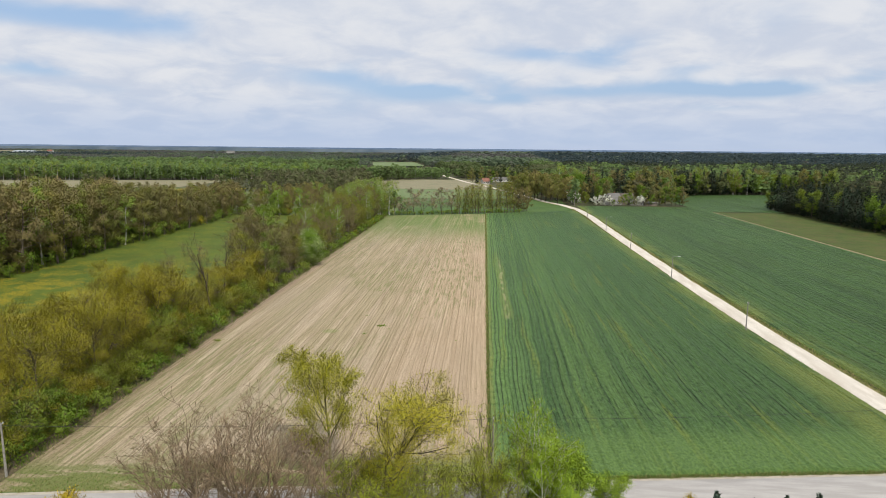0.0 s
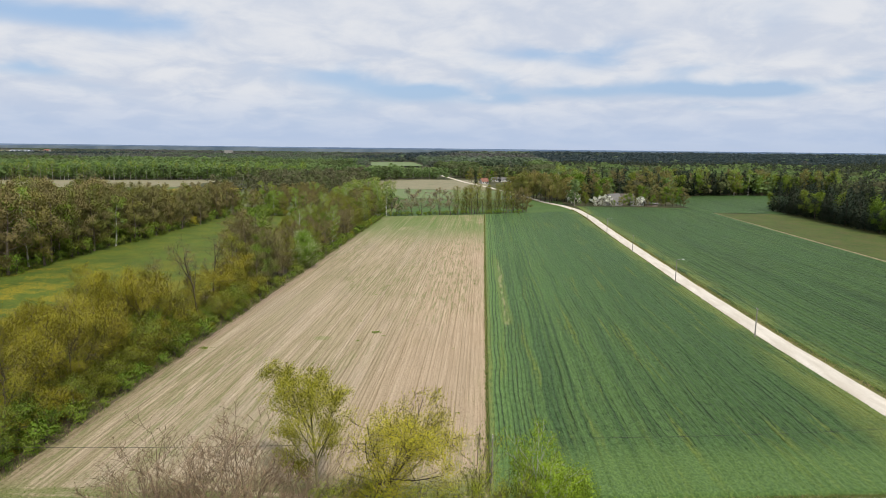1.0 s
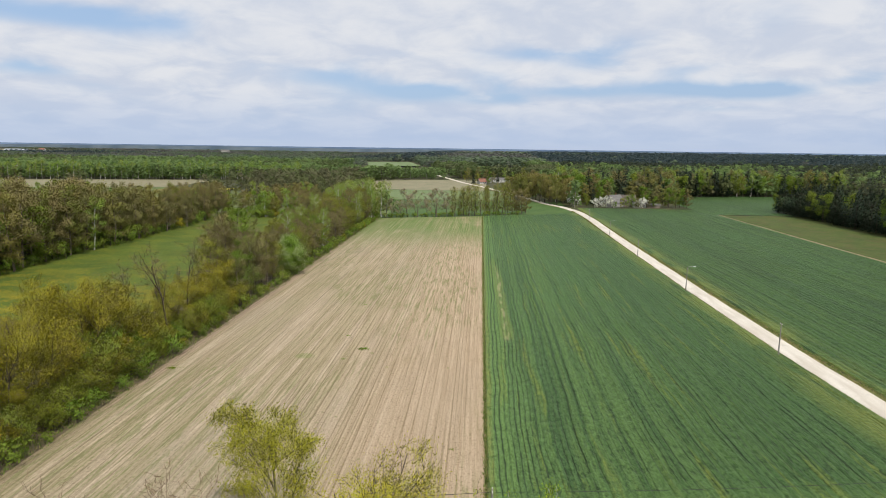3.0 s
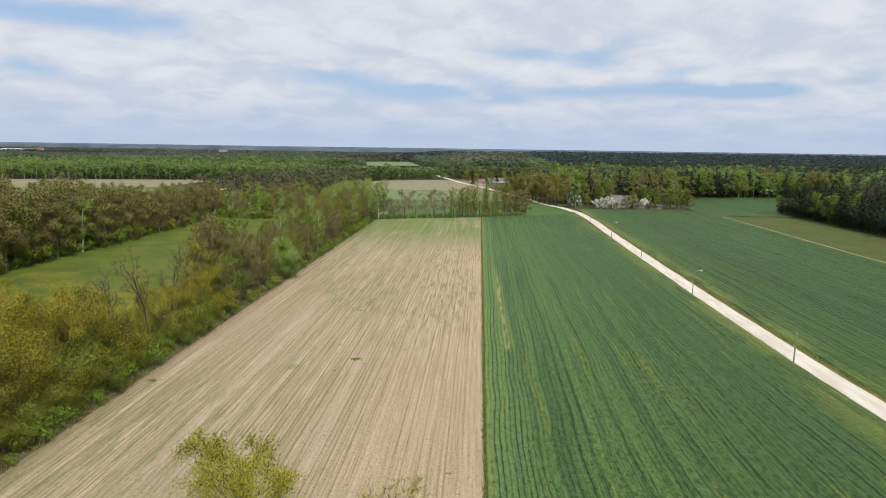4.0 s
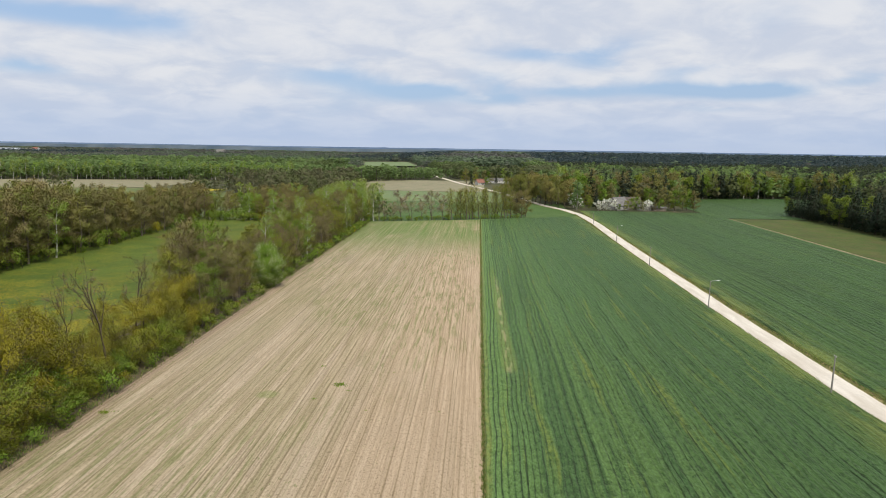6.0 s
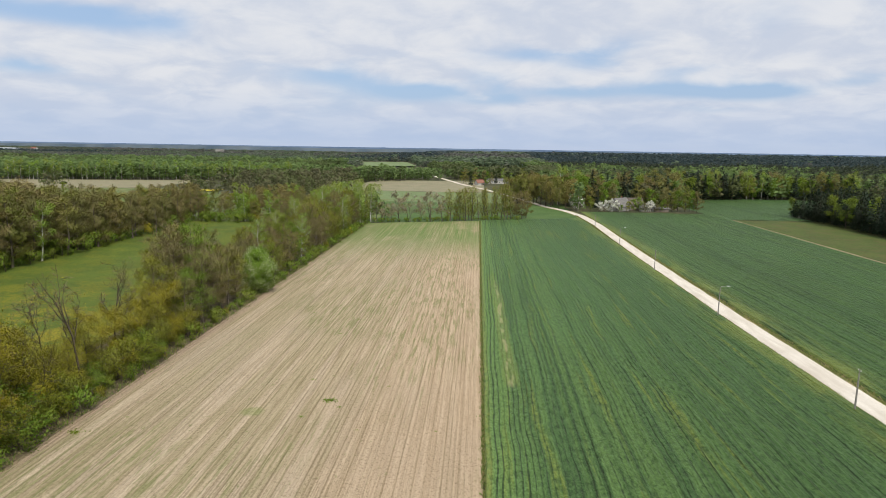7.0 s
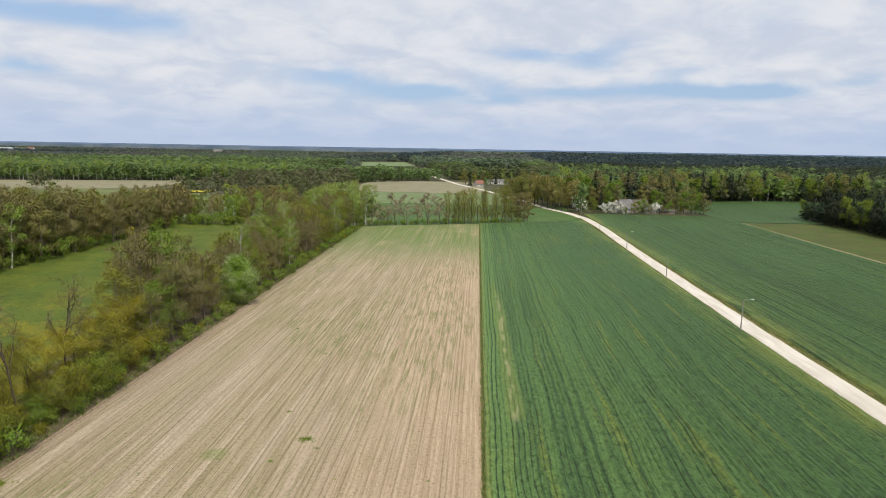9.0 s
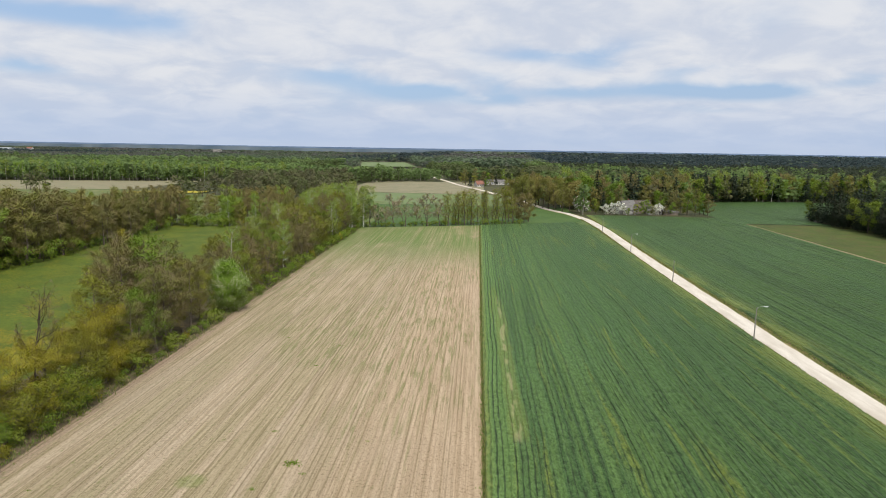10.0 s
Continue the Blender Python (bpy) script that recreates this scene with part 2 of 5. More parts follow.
    if bare:
        wob = k.math("MULTIPLY", k.math("SUBTRACT", k.noise(k.mapping(k.here, (0.5, 0.10, 1)), 1, 3), 0.5), 2.4)
        drift = k.math("MULTIPLY", k.math("SUBTRACT", y, 195), 0.008)
        side = k.math("ABSOLUTE", k.math("ADD", k.math("SUBTRACT", x, k.math("SUBTRACT", 4.9, drift)), wob))
        bald = k.math("MULTIPLY", k.step(y, 154, 158), k.step(y, 250, 215))
        holes = k.step(k.noise(k.mapping(k.here, (0.6, 0.12, 1), (3, 0, 0)), 1, 3), 0.46, 0.56)
        tone = k.mix(k.math("MULTIPLY", k.math("MULTIPLY", k.step(side, 0.75, 0.3), bald), k.math("MULTIPLY", holes, 0.9)), tone, (0.46, 0.37, 0.235))
        tone = k.mix(k.math("MULTIPLY", k.step(side, 1.9, 0.9, 0, 0.5), bald), tone, (0.17, 0.20, 0.045))
        # weedy, yellower rows at the edge beside the open soil
        tone = k.mix(k.math("MULTIPLY", k.step(x, 9, 1, 0, 0.45), k.step(ragged, 0.05, 0.25)), tone, k.mix(k.step(leaf, 0.42, 0.56), (0.12, 0.20, 0.05), (0.20, 0.32, 0.09)))
        tone = k.mix(k.math("MULTIPLY", k.step(x, 1.5, 0.3), 0.6), tone, k.mix(k.step(tuft, 0.42, 0.58), (0.13, 0.17, 0.035), (0.26, 0.25, 0.07)))
    # poor yellowing corn along the gravel road
    side = k.math("ABSOLUTE", k.math("SUBTRACT", x, 67.0))
    poor = k.math("MULTIPLY", k.step(side, 12, 4, 0, 0.6), k.step(k.noise(k.mapping(k.here, (0.25, 0.05, 1), (9, 9, 0)), 1, 4, 0.65), 0.34, 0.56))
    tone = k.mix(poor, tone, k.mix(k.step(leaf, 0.42, 0.56), (0.13, 0.16, 0.03), (0.25, 0.27, 0.06)))
    k.put(b.inputs["Base Color"], tone)
    relief(k, b, k.math("ADD", k.math("MULTIPLY", tuft, 0.8), k.math("SUBTRACT", k.math("MULTIPLY", leaf, 1.0), k.math("MULTIPLY", gap, 0.5))), 1.0, 0.3)
    return m


def meadow_grass(name, low, high, flowers=0.0, dry=(0.3, 0.26, 0.14), dryness=0.0):
    m, k, b = material(name, 0.85)
    a = k.noise(k.here, 0.06, 6, 0.68)
    c = k.noise(k.here, 1.1, 6, 0.75)
    tone = k.mix(k.step(k.math("ADD", k.math("MULTIPLY", a, 0.4), k.math("MULTIPLY", c, 0.6)), 0.42, 0.58), low, high)
    if dryness:
        tone = k.mix(k.math("MULTIPLY", k.step(k.noise(k.mapping(k.here, (0.12, 0.12, 1), (3, 3, 3)), 1, 4), 0.45, 0.62), dryness), tone, dry)
    if flowers:
        x, y, z = k.split(k.here)
        near = k.step(y, 250, 140, 0.18, 1.0)
        spots = k.math("MULTIPLY", k.step(k.noise(k.here, 0.09, 5, 0.7), 0.44, 0.58), k.step(k.noise(k.here, 1.9, 5, 0.8), 0.44, 0.60))
        tone = k.mix(k.math("MULTIPLY", k.math("MULTIPLY", spots, near), flowers), tone, (0.55, 0.36, 0.015))
    k.put(b.inputs["Base Color"], tone)
    relief(k, b, c, 0.8, 0.15)
    return m


def gravel():
    m, k, b = material("pale_gravel", 0.95)
    x, y, z = k.split(k.here)
    a = k.noise(k.mapping(k.here, (0.5, 0.08, 1)), 1, 4)
    c = k.noise(k.here, 5, 5, 0.75)
    tone = k.mix(k.step(a, 0.3, 0.7), (0.56, 0.50, 0.42), (0.72, 0.665, 0.585))
    tone = k.mix(k.step(c, 0.4, 0.62, 0.35, 0), tone, (0.42, 0.36, 0.28))
    tone = k.mix(k.step(k.noise(k.here, 0.35, 3), 0.62, 0.72, 0, 0.5), tone, (0.46, 0.42, 0.37))
    k.put(b.inputs["Base Color"], tone)
    relief(k, b, c, 0.6, 0.05)
    return m


def asphalt():
    m, k, b = material("worn_grey_asphalt", 0.9)
    a = k.noise(k.mapping(k.here, (0.15, 0.9, 1)), 1, 4)
    c = k.noise(k.here, 14, 4, 0.7)
    tone = k.mix(k.step(a, 0.35, 0.65), (0.37, 0.345, 0.32), (0.46, 0.43, 0.40))
    tone = k.mix(k.step(c, 0.4, 0.65, 0.25, 0), tone, (0.2, 0.19, 0.19))
    k.put(b.inputs["Base Color"], tone)
    relief(k, b, c, 0.4, 0.02)
    return m


SOIL = bare_soil()
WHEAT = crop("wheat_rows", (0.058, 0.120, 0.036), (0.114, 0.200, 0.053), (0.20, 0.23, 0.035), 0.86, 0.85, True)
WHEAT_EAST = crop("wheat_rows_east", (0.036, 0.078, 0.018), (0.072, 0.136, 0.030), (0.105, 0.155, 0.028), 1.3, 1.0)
MEADOW = meadow_grass("dandelion_meadow", (0.054, 0.086, 0.010), (0.096, 0.132, 0.015), 0.8)
GRASS = meadow_grass("rough_grass", (0.07, 0.115, 0.025), (0.13, 0.17, 0.045), 0, (0.28, 0.23, 0.13), 0.5)
FALLOW = meadow_grass("fallow_grass", (0.046, 0.072, 0.013), (0.085, 0.108, 0.02), 0, (0.105, 0.085, 0.03), 0.5)
PASTURE = meadow_grass("green_pasture", (0.05, 0.10, 0.022), (0.085, 0.14, 0.035), 0)
PALE_FIELD = meadow_grass("pale_stubble", (0.19, 0.18, 0.10), (0.26, 0.235, 0.145), 0, (0.28, 0.23, 0.15), 0.5)
LIGHT_GREEN = meadow_grass("light_green_crop", (0.125, 0.175, 0.07), (0.17, 0.215, 0.09), 0)
RAPE = plain("rape_in_flower", (0.36, 0.30, 0.02), (0.52, 0.43, 0.03), 0.3, 0.8)
FOREST_FLOOR = meadow_grass("forest_floor", (0.035, 0.045, 0.018), (0.075, 0.08, 0.03), 0, (0.11, 0.085, 0.05), 0.6)
GRAVEL, ASPHALT = gravel(), asphalt()
VERGE = meadow_grass("dry_verge", (0.11, 0.135, 0.04), (0.20, 0.19, 0.07), 0, (0.33, 0.25, 0.12), 0.7)

BARK = plain("grey_brown_bark", (0.085, 0.068, 0.052), (0.17, 0.14, 0.11), 1.5, 0.95)
BARK_TAN = plain("tan_grey_bark", (0.15, 0.108, 0.07), (0.28, 0.205, 0.138), 1.5, 0.95)
BARK_OLIVE = plain("olive_grey_bark", (0.12, 0.11, 0.05), (0.22, 0.20, 0.10), 1.5, 0.95)
BARK_DARK = plain("dark_bark", (0.045, 0.036, 0.028), (0.10, 0.08, 0.06), 1.5, 0.95)
BARK_PALE = plain("pale_grey_bark", (0.16, 0.15, 0.12), (0.30, 0.28, 0.24), 1.2, 0.9)
BARK_BIRCH = plain("white_birch_bark", (0.32, 0.30, 0.27), (0.62, 0.60, 0.56), 1.2, 0.8)
TWIG = plain("brown_twigs", (0.13, 0.10, 0.062), (0.225, 0.175, 0.11), 0.8, 0.95)
TWIG_PALE = plain("pale_brown_twigs", (0.21, 0.138, 0.08), (0.32, 0.222, 0.138), 0.8, 0.95)
LEAF_LOCUST = foliage("yellow_green_leaves", (0.172, 0.151, 0.009), (0.299, 0.268, 0.016), (0.194, 0.189, 0.014))
LEAF_OLIVE = foliage("olive_green_leaves", (0.115, 0.13, 0.016), (0.235, 0.235, 0.03), (0.19, 0.20, 0.028))
LEAF_SCRUB = foliage("fresh_olive_leaves", (0.10, 0.125, 0.010), (0.21, 0.24, 0.018), (0.15, 0.16, 0.014))
LEAF_BUD = foliage("brown_budding_leaves", (0.145, 0.120, 0.046), (0.225, 0.188, 0.070), (0.165, 0.158, 0.05))
LEAF_CHESTNUT = foliage("chestnut_leaves", (0.10, 0.18, 0.018), (0.19, 0.285, 0.032))
LEAF_YOUNG = foliage("young_lime_yellow_leaves", (0.20, 0.20, 0.012), (0.36, 0.34, 0.022), None)
LEAF_LIME = foliage("lime_green_leaves", (0.17, 0.205, 0.012), (0.31, 0.345, 0.022), None)
LEAF_ALDER = foliage("brown_olive_leaves", (0.140, 0.126, 0.034), (0.235, 0.21, 0.055), (0.165, 0.18, 0.038))
LEAF_BIRCH = foliage("fresh_birch_leaves", (0.135, 0.215, 0.03), (0.225, 0.315, 0.05), (0.215, 0.265, 0.045))
LEAF_GREEN = foliage("mid_green_leaves", (0.078, 0.135, 0.012), (0.155, 0.235, 0.022), (0.165, 0.205, 0.024))
LEAF_BRIGHT = foliage("bright_spring_leaves", (0.12, 0.20, 0.010), (0.28, 0.37, 0.024), None)
LEAF_WILLOW = foliage("ochre_willow_leaves", (0.27, 0.19, 0.012), (0.48, 0.37, 0.02), (0.37, 0.34, 0.018))
LEAF_DARK = foliage("dark_needles", (0.012, 0.024, 0.015), (0.034, 0.052, 0.028), (0.03, 0.04, 0.02), 0.3)
LEAF_SPRUCE = foliage("blue_green_needles", (0.035, 0.06, 0.04), (0.085, 0.12, 0.085), None, 0.1)
BLOSSOM = foliage("white_blossom", (0.50, 0.49, 0.45), (0.78, 0.76, 0.70), None)
BLOSSOM_CREAM = foliage("cream_blossom", (0.44, 0.43, 0.27), (0.66, 0.63, 0.44), None)
BLOSSOM_PINK = foliage("dull_pink_blossom", (0.24, 0.215, 0.16), (0.35, 0.305, 0.24), None, 0.3)
# far leaf colours, lifted and greyed to carry the haze of distance
HAZED_BIRCH = foliage("hazed_birch_leaves", (0.120, 0.185, 0.062), (0.180, 0.250, 0.085), (0.180, 0.235, 0.078), through=0.5)
HAZED_OLIVE = foliage("hazed_olive_leaves", (0.107, 0.127, 0.051), (0.142, 0.162, 0.061), (0.122, 0.158, 0.057), through=0.5)
HAZED_BROWN = foliage("hazed_brown_leaves", (0.110, 0.112, 0.058), (0.155, 0.148, 0.075), (0.130, 0.155, 0.066), through=0.5)
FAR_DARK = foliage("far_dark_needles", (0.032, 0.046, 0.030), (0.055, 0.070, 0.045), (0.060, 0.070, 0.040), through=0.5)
# the furthest woods, with more blue haze mixed into the leaf colour
HAZED_FAR = [foliage("hazed_green", (0.117, 0.160, 0.092), (0.143, 0.186, 0.111), through=0.5), foliage("hazed_olive", (0.122, 0.144, 0.104), (0.148, 0.165, 0.118), through=0.5),
           foliage("hazed_brown", (0.128, 0.128, 0.118), (0.153, 0.154, 0.137), through=0.5), foliage("hazed_dark", (0.043, 0.064, 0.068), (0.061, 0.085, 0.086), through=0.5)]
# ridge colours with the blue and grey of distant haze painted in
HAZE_BLUE = plain("haze_blue_ridge", (0.072, 0.112, 0.185), (0.115, 0.162, 0.24), 0.0035, 1.0, fine=3.0)
HAZE_GREY = plain("haze_grey_ridge", (0.055, 0.08, 0.105), (0.105, 0.13, 0.15), 0.005, 1.0, fine=3.0)
CONCRETE = plain("weathered_concrete", (0.19, 0.175, 0.155), (0.31, 0.29, 0.26), 3)
STEEL = plain("dull_galvanised_steel", (0.35, 0.35, 0.35), (0.5, 0.5, 0.5), 3, 0.5, 0.6)
PORCELAIN = plain("white_porcelain", (0.6, 0.58, 0.55), (0.75, 0.73, 0.7), 5, 0.3)
WIRE = plain("black_cable", (0.02, 0.02, 0.02), (0.05, 0.05, 0.05), 3, 0.6)
LAMP_GLASS = plain("pale_lamp_housing", (0.62, 0.66, 0.62), (0.78, 0.82, 0.78), 4, 0.35)
PLASTER = plain("off_white_plaster", (0.42, 0.41, 0.38), (0.58, 0.57, 0.54), 0.8)
PLASTER_GREY = plain("grey_plaster", (0.30, 0.29, 0.27), (0.42, 0.40, 0.38), 0.8)
BOARDS = plain("weathered_boards", (0.13, 0.11, 0.09), (0.24, 0.20, 0.16), 2)
ROOF_GREY = plain("grey_roof_sheets", (0.12, 0.115, 0.11), (0.20, 0.19, 0.18), 0.8)
ROOF_RED = plain("red_roof_tiles", (0.20, 0.095, 0.07), (0.29, 0.135, 0.10), 0.8)
ROOF_BROWN = plain("brown_roof_tiles", (0.085, 0.07, 0.06), (0.14, 0.115, 0.10), 0.8)
BRICK = plain("red_brick", (0.25, 0.10, 0.07), (0.38, 0.17, 0.12), 4)
PANE = plain("dark_window_glass", (0.02, 0.025, 0.03), (0.04, 0.05, 0.06), 1, 0.1)
FILM = plain("milky_greenhouse_film", (0.36, 0.40, 0.43), (0.48, 0.51, 0.54), 0.1, 0.4)
PAINT_WHITE = plain("white_paint", (0.7, 0.7, 0.68), (0.82, 0.82, 0.8), 2, 0.5)


# ---- mesh helpers ----
def quad_mesh(name, verts, quads, mats, index=None, smooth=False, normals=None):
    """A mesh of quads from arrays."""
    verts, quads = np.asarray(verts, np.float32).reshape(-1, 3), np.asarray(quads, np.int32).reshape(-1, 4)
    me = bpy.data.meshes.new(name)
    me.vertices.add(len(verts))
    me.vertices.foreach_set("co", verts.ravel())
    me.loops.add(quads.size)
    me.loops.foreach_set("vertex_index", quads.ravel())
    me.polygons.add(len(quads))
    me.polygons.foreach_set("loop_start", np.arange(0, quads.size, 4, dtype=np.int32))
    for m in mats:
        me.materials.append(m)
    if index is not None:
        me.polygons.foreach_set("material_index", np.asarray(index, np.int32))
    if smooth:
        me.polygons.foreach_set("use_smooth", np.ones(len(quads), bool))
    me.update(calc_edges=True)
    if normals is not None:
        me.polygons.foreach_set("use_smooth", np.ones(len(quads), bool))
        me.normals_split_custom_set_from_vertices(np.asarray(normals, np.float32))
    return me


def part(name, bm, mat, parent, label=""):
    """Links a bmesh, or a ready mesh, as one part of parent."""
    if isinstance(bm, bmesh.types.BMesh):
        me = bpy.data.meshes.new(name)
        bm.to_mesh(me)
        bm.free()
        me.materials.append(mat)
    else:
        me = bm
    ob = new(name, me)
    ob.parent = parent
    return tagged(ob, label)


def box(size, at=(0, 0, 0), bevel=0.0, bm=None):
    bm = bm or bmesh.new()
    made = bmesh.ops.create_cube(bm, size=1)["verts"]
    for v in made:
        v.co = Vector((v.co.x * size[0] + at[0], v.co.y * size[1] + at[1], v.co.z * size[2] + at[2]))
    if bevel:
        bmesh.ops.bevel(bm, geom=list({e for v in made for e in v.link_edges}), offset=bevel, segments=2, affect="EDGES")
    return bm


def rod(points, radii, sides=8, bm=None, caps=True):
    """A round bar through points, with a radius at each."""
    bm = bm or bmesh.new()
    rings = []
    for i, p in enumerate(points):
        a, c = Vector(points[max(i - 1, 0)]), Vector(points[min(i + 1, len(points) - 1)])
        d = (c - a).normalized()
        u = d.cross(Vector((0, 1, 0)) if abs(d.z) > 0.9 else Vector((0, 0, 1))).normalized()
        w = d.cross(u)
        rings.append([bm.verts.new(Vector(p) + (u * math.cos(q) + w * math.sin(q)) * radii[i]) for q in (math.tau * s / sides for s in range(sides))])
    for r0, r1 in zip(rings, rings[1:]):
        for s in range(sides):
            bm.faces.new((r0[s], r0[(s + 1) % sides], r1[(s + 1) % sides], r1[s]))
    if caps:
        bm.faces.new(rings[0][::-1]), bm.faces.new(rings[-1])
    return bm


def grid_sheet(name, xs, ys, height, mat, label, category="field"):
    """A sheet of land over the lines xs and ys; height takes the arrays."""
    X, Y = np.meshgrid(np.asarray(xs, float), np.asarray(ys, float))
    out = height(X, Y)
    if isinstance(out, tuple):
        X, Y, Z = out
    else:
        Z = out
    n, m = X.shape
    i = np.arange(n * m).reshape(n, m)
    q = np.stack([i[:-1, :-1], i[:-1, 1:], i[1:, 1:], i[1:, :-1]], -1).reshape(-1, 4)
    ob = new(name, quad_mesh(name, np.stack([X, Y, Z], -1), q, [mat], smooth=True))
    return tagged(ob, label, category, kind="structure")


def sstep(v, a, b):
    t = np.clip((np.asarray(v, float) - a) / (b - a), 0, 1)
    return t * t * (3 - 2 * t)


def land(x, y):
    """Height of the wide land: level near by, rising slowly far off."""
    x, y = np.asarray(x, float), np.asarray(y, float)
    r = np.hypot(x, y)
    side = 0.35 + 0.65 * sstep(x, -700, 500)
    return side * (9 * sstep(r, 900, 2300) + 7 * sstep(r, 2300, 4600))


def ripple(X, Y, seed, sx, sy):
    """Smooth random waves over the plan, about -1 to 1."""
    r = np.random.RandomState(seed)
    out = np.zeros_like(X)
    for _ in range(7):
        a, b, c = r.normal(0, 1 / sx), r.normal(0, 1 / sy), r.uniform(0, 6.28)
        out += np.sin(a * X + b * Y + c)
    return out / 3.5


# ---- the land ----
def near_road_edge(x):
    return 75.6 + 0.125 * np.asarray(x, float)


def spread(a, b, dense, n):
    return np.concatenate([-np.geomspace(dense, -a, n)[::-1], np.arange(-dense, dense + 1, 100)[1:-1], np.geomspace(dense, b, n)])


ground = grid_sheet("ground", spread(-7000, 7000, 1000, 22), np.concatenate([np.arange(-600, 1600, 100), np.geomspace(1600, 7000, 22)]),
                    lambda X, Y: land(X, Y) - 0.12, FOREST_FLOOR, "wide level ground of rough grass and forest floor", "ground")

rng = np.random.RandomState(5)
row_jitter = rng.normal(0, 1, 4000)


def ridges(X, Y, pitch, depth, seed):
    w = X + ripple(X, Y, seed, 40, 90) * 0.8
    return depth * (0.55 * np.sin(w * math.tau / pitch) + 0.3 * ripple(X, Y, seed + 1, 0.5, 14) + 0.25 * ripple(X, Y, seed + 2, 1.5, 40))


def soil_height(X, Y):
    Y2 = Y.copy()
    front, back = near_road_edge(X) + 0.8, 418 + X * 0.34 - 1
    Y2 = front + (Y - 0) * (back - front)
    Z = 0.05 + ridges(X, Y2, 0.9, 0.06, 3)
    Z[:, 0] = Z[:, -1] = Z[0] = Z[-1] = -0.05
    return X, Y2, Z


soil_field = grid_sheet("soil_field", np.arange(-63.5, 0.01, 0.22), np.linspace(0, 1, 150) ** 1.25, soil_height, SOIL, "harrowed pale brown field with lines of green weeds")


def wheat_height(X, Y):
    front, back = near_road_edge(X) + 1.3, np.where(X < 30, 418 + X * 0.42, 430.6 + (X - 30) * 0.5)
    Y2 = front + Y * (back - front)
    Z = 0.34 + ridges(X, Y2, 1.15, 0.09, 13) + 0.05 * row_jitter[(X * 5).astype(int) % 4000]
    Z[:, 0] = Z[:, -1] = Z[0] = Z[-1] = -0.05
    X = X + np.where(X > 45, (X - 45) / 18.0 * np.interp(Y2, [70, 105, 150, 210], [3.3, 2.6, 0.7, 0.0]), 0)
    return X, Y2, Z


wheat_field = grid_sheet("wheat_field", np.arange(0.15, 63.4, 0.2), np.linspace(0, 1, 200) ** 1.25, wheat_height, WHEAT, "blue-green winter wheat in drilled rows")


def east_height(X, Y):
    X = X + (161 - X) / 90 * np.interp(Y, [70, 105, 150, 210], [3.3, 2.4, 0.6, 0.0])
    Z = 0.32 + ridges(X, Y, 1.7, 0.14, 23)
    Z[:, 0] = Z[:, -1] = Z[0] = Z[-1] = -0.05
    return X, Y, Z


east_field = grid_sheet("wheat_field_east", np.arange(70.6, 160.6, 0.4), np.concatenate([np.arange(86, 300, 2.0), np.arange(300, 490, 4.0)]), east_height, WHEAT_EAST, "dark green winter wheat beyond the gravel road")
north_field = grid_sheet("wheat_field_north", np.arange(156, 345, 2.0), np.arange(486, 642, 4.0), lambda X, Y: 0.12 + 0.08 * ripple(X, Y, 4, 6, 30), WHEAT_EAST, "dark green wheat in front of the far wood")
corner_field = grid_sheet("wheat_field_corner", np.arange(159, 215, 2.0), np.arange(455, 489.1, 4.0), lambda X, Y: 0.08 + 0.06 * ripple(X, Y, 4, 6, 30), WHEAT_EAST, "dark green wheat at the field corner")
fallow = grid_sheet("fallow_strip", np.arange(161.4, 222, 4.0), np.arange(80, 454.5, 6.0), lambda X, Y: 0.04 + 0.05 * ripple(X, Y, 9, 9, 20), FALLOW, "olive fallow strip along the dark wood")
balk = grid_sheet("field_balk", np.array([160.3, 160.7, 161.1, 161.6]), np.arange(86, 452, 4.0), lambda X, Y: np.where((X > 160.5) & (X < 161.4), 0.3, -0.05) + 0.08 * ripple(X, Y, 19, 2, 8),
                  plain("dry_balk_grass", (0.20, 0.17, 0.09), (0.34, 0.28, 0.16), 0.4), "low dry grass balk between two fields", "field edge")
meadow = grid_sheet("meadow", np.arange(-170, -62, 4.0), np.arange(40, 392, 6.0), lambda X, Y: 0.02 + 0.06 * ripple(X, Y, 31, 12, 18), MEADOW, "green meadow yellow with dandelions")
hedge_floor = grid_sheet("hedge_floor", np.arange(-84, -61.9, 2.0), np.arange(71, 400, 6.0), lambda X, Y: 0.06 + 0.06 * ripple(X, Y, 33, 5, 8) - np.where((X > -63) | (X < -83), 0.16, 0), plain("leaf_litter", (0.07, 0.055, 0.03), (0.15, 0.12, 0.07), 0.5), "brown leaf litter under the hedge trees", "ground")
pasture = grid_sheet("pasture", np.arange(-112, 66, 4.0), np.arange(400, 540, 6.0), lambda X, Y: -0.06 + 0.04 * ripple(X, Y, 41, 12, 18), PASTURE, "dark green pasture behind the orchard row")
light_crop = grid_sheet("light_crop_field", np.arange(-112, 32, 4.0), np.arange(540, 656, 6.0), lambda X, Y: -0.02 + 0.04 * ripple(X, Y, 42, 12, 18), LIGHT_GREEN, "light green young crop field")
stubble = grid_sheet("stubble_field", np.arange(-135, 10, 5.0), np.arange(656, 860, 8.0), lambda X, Y: 0.03 + 0.04 * ripple(X, Y, 43, 12, 18), PALE_FIELD, "pale beige stubble field")
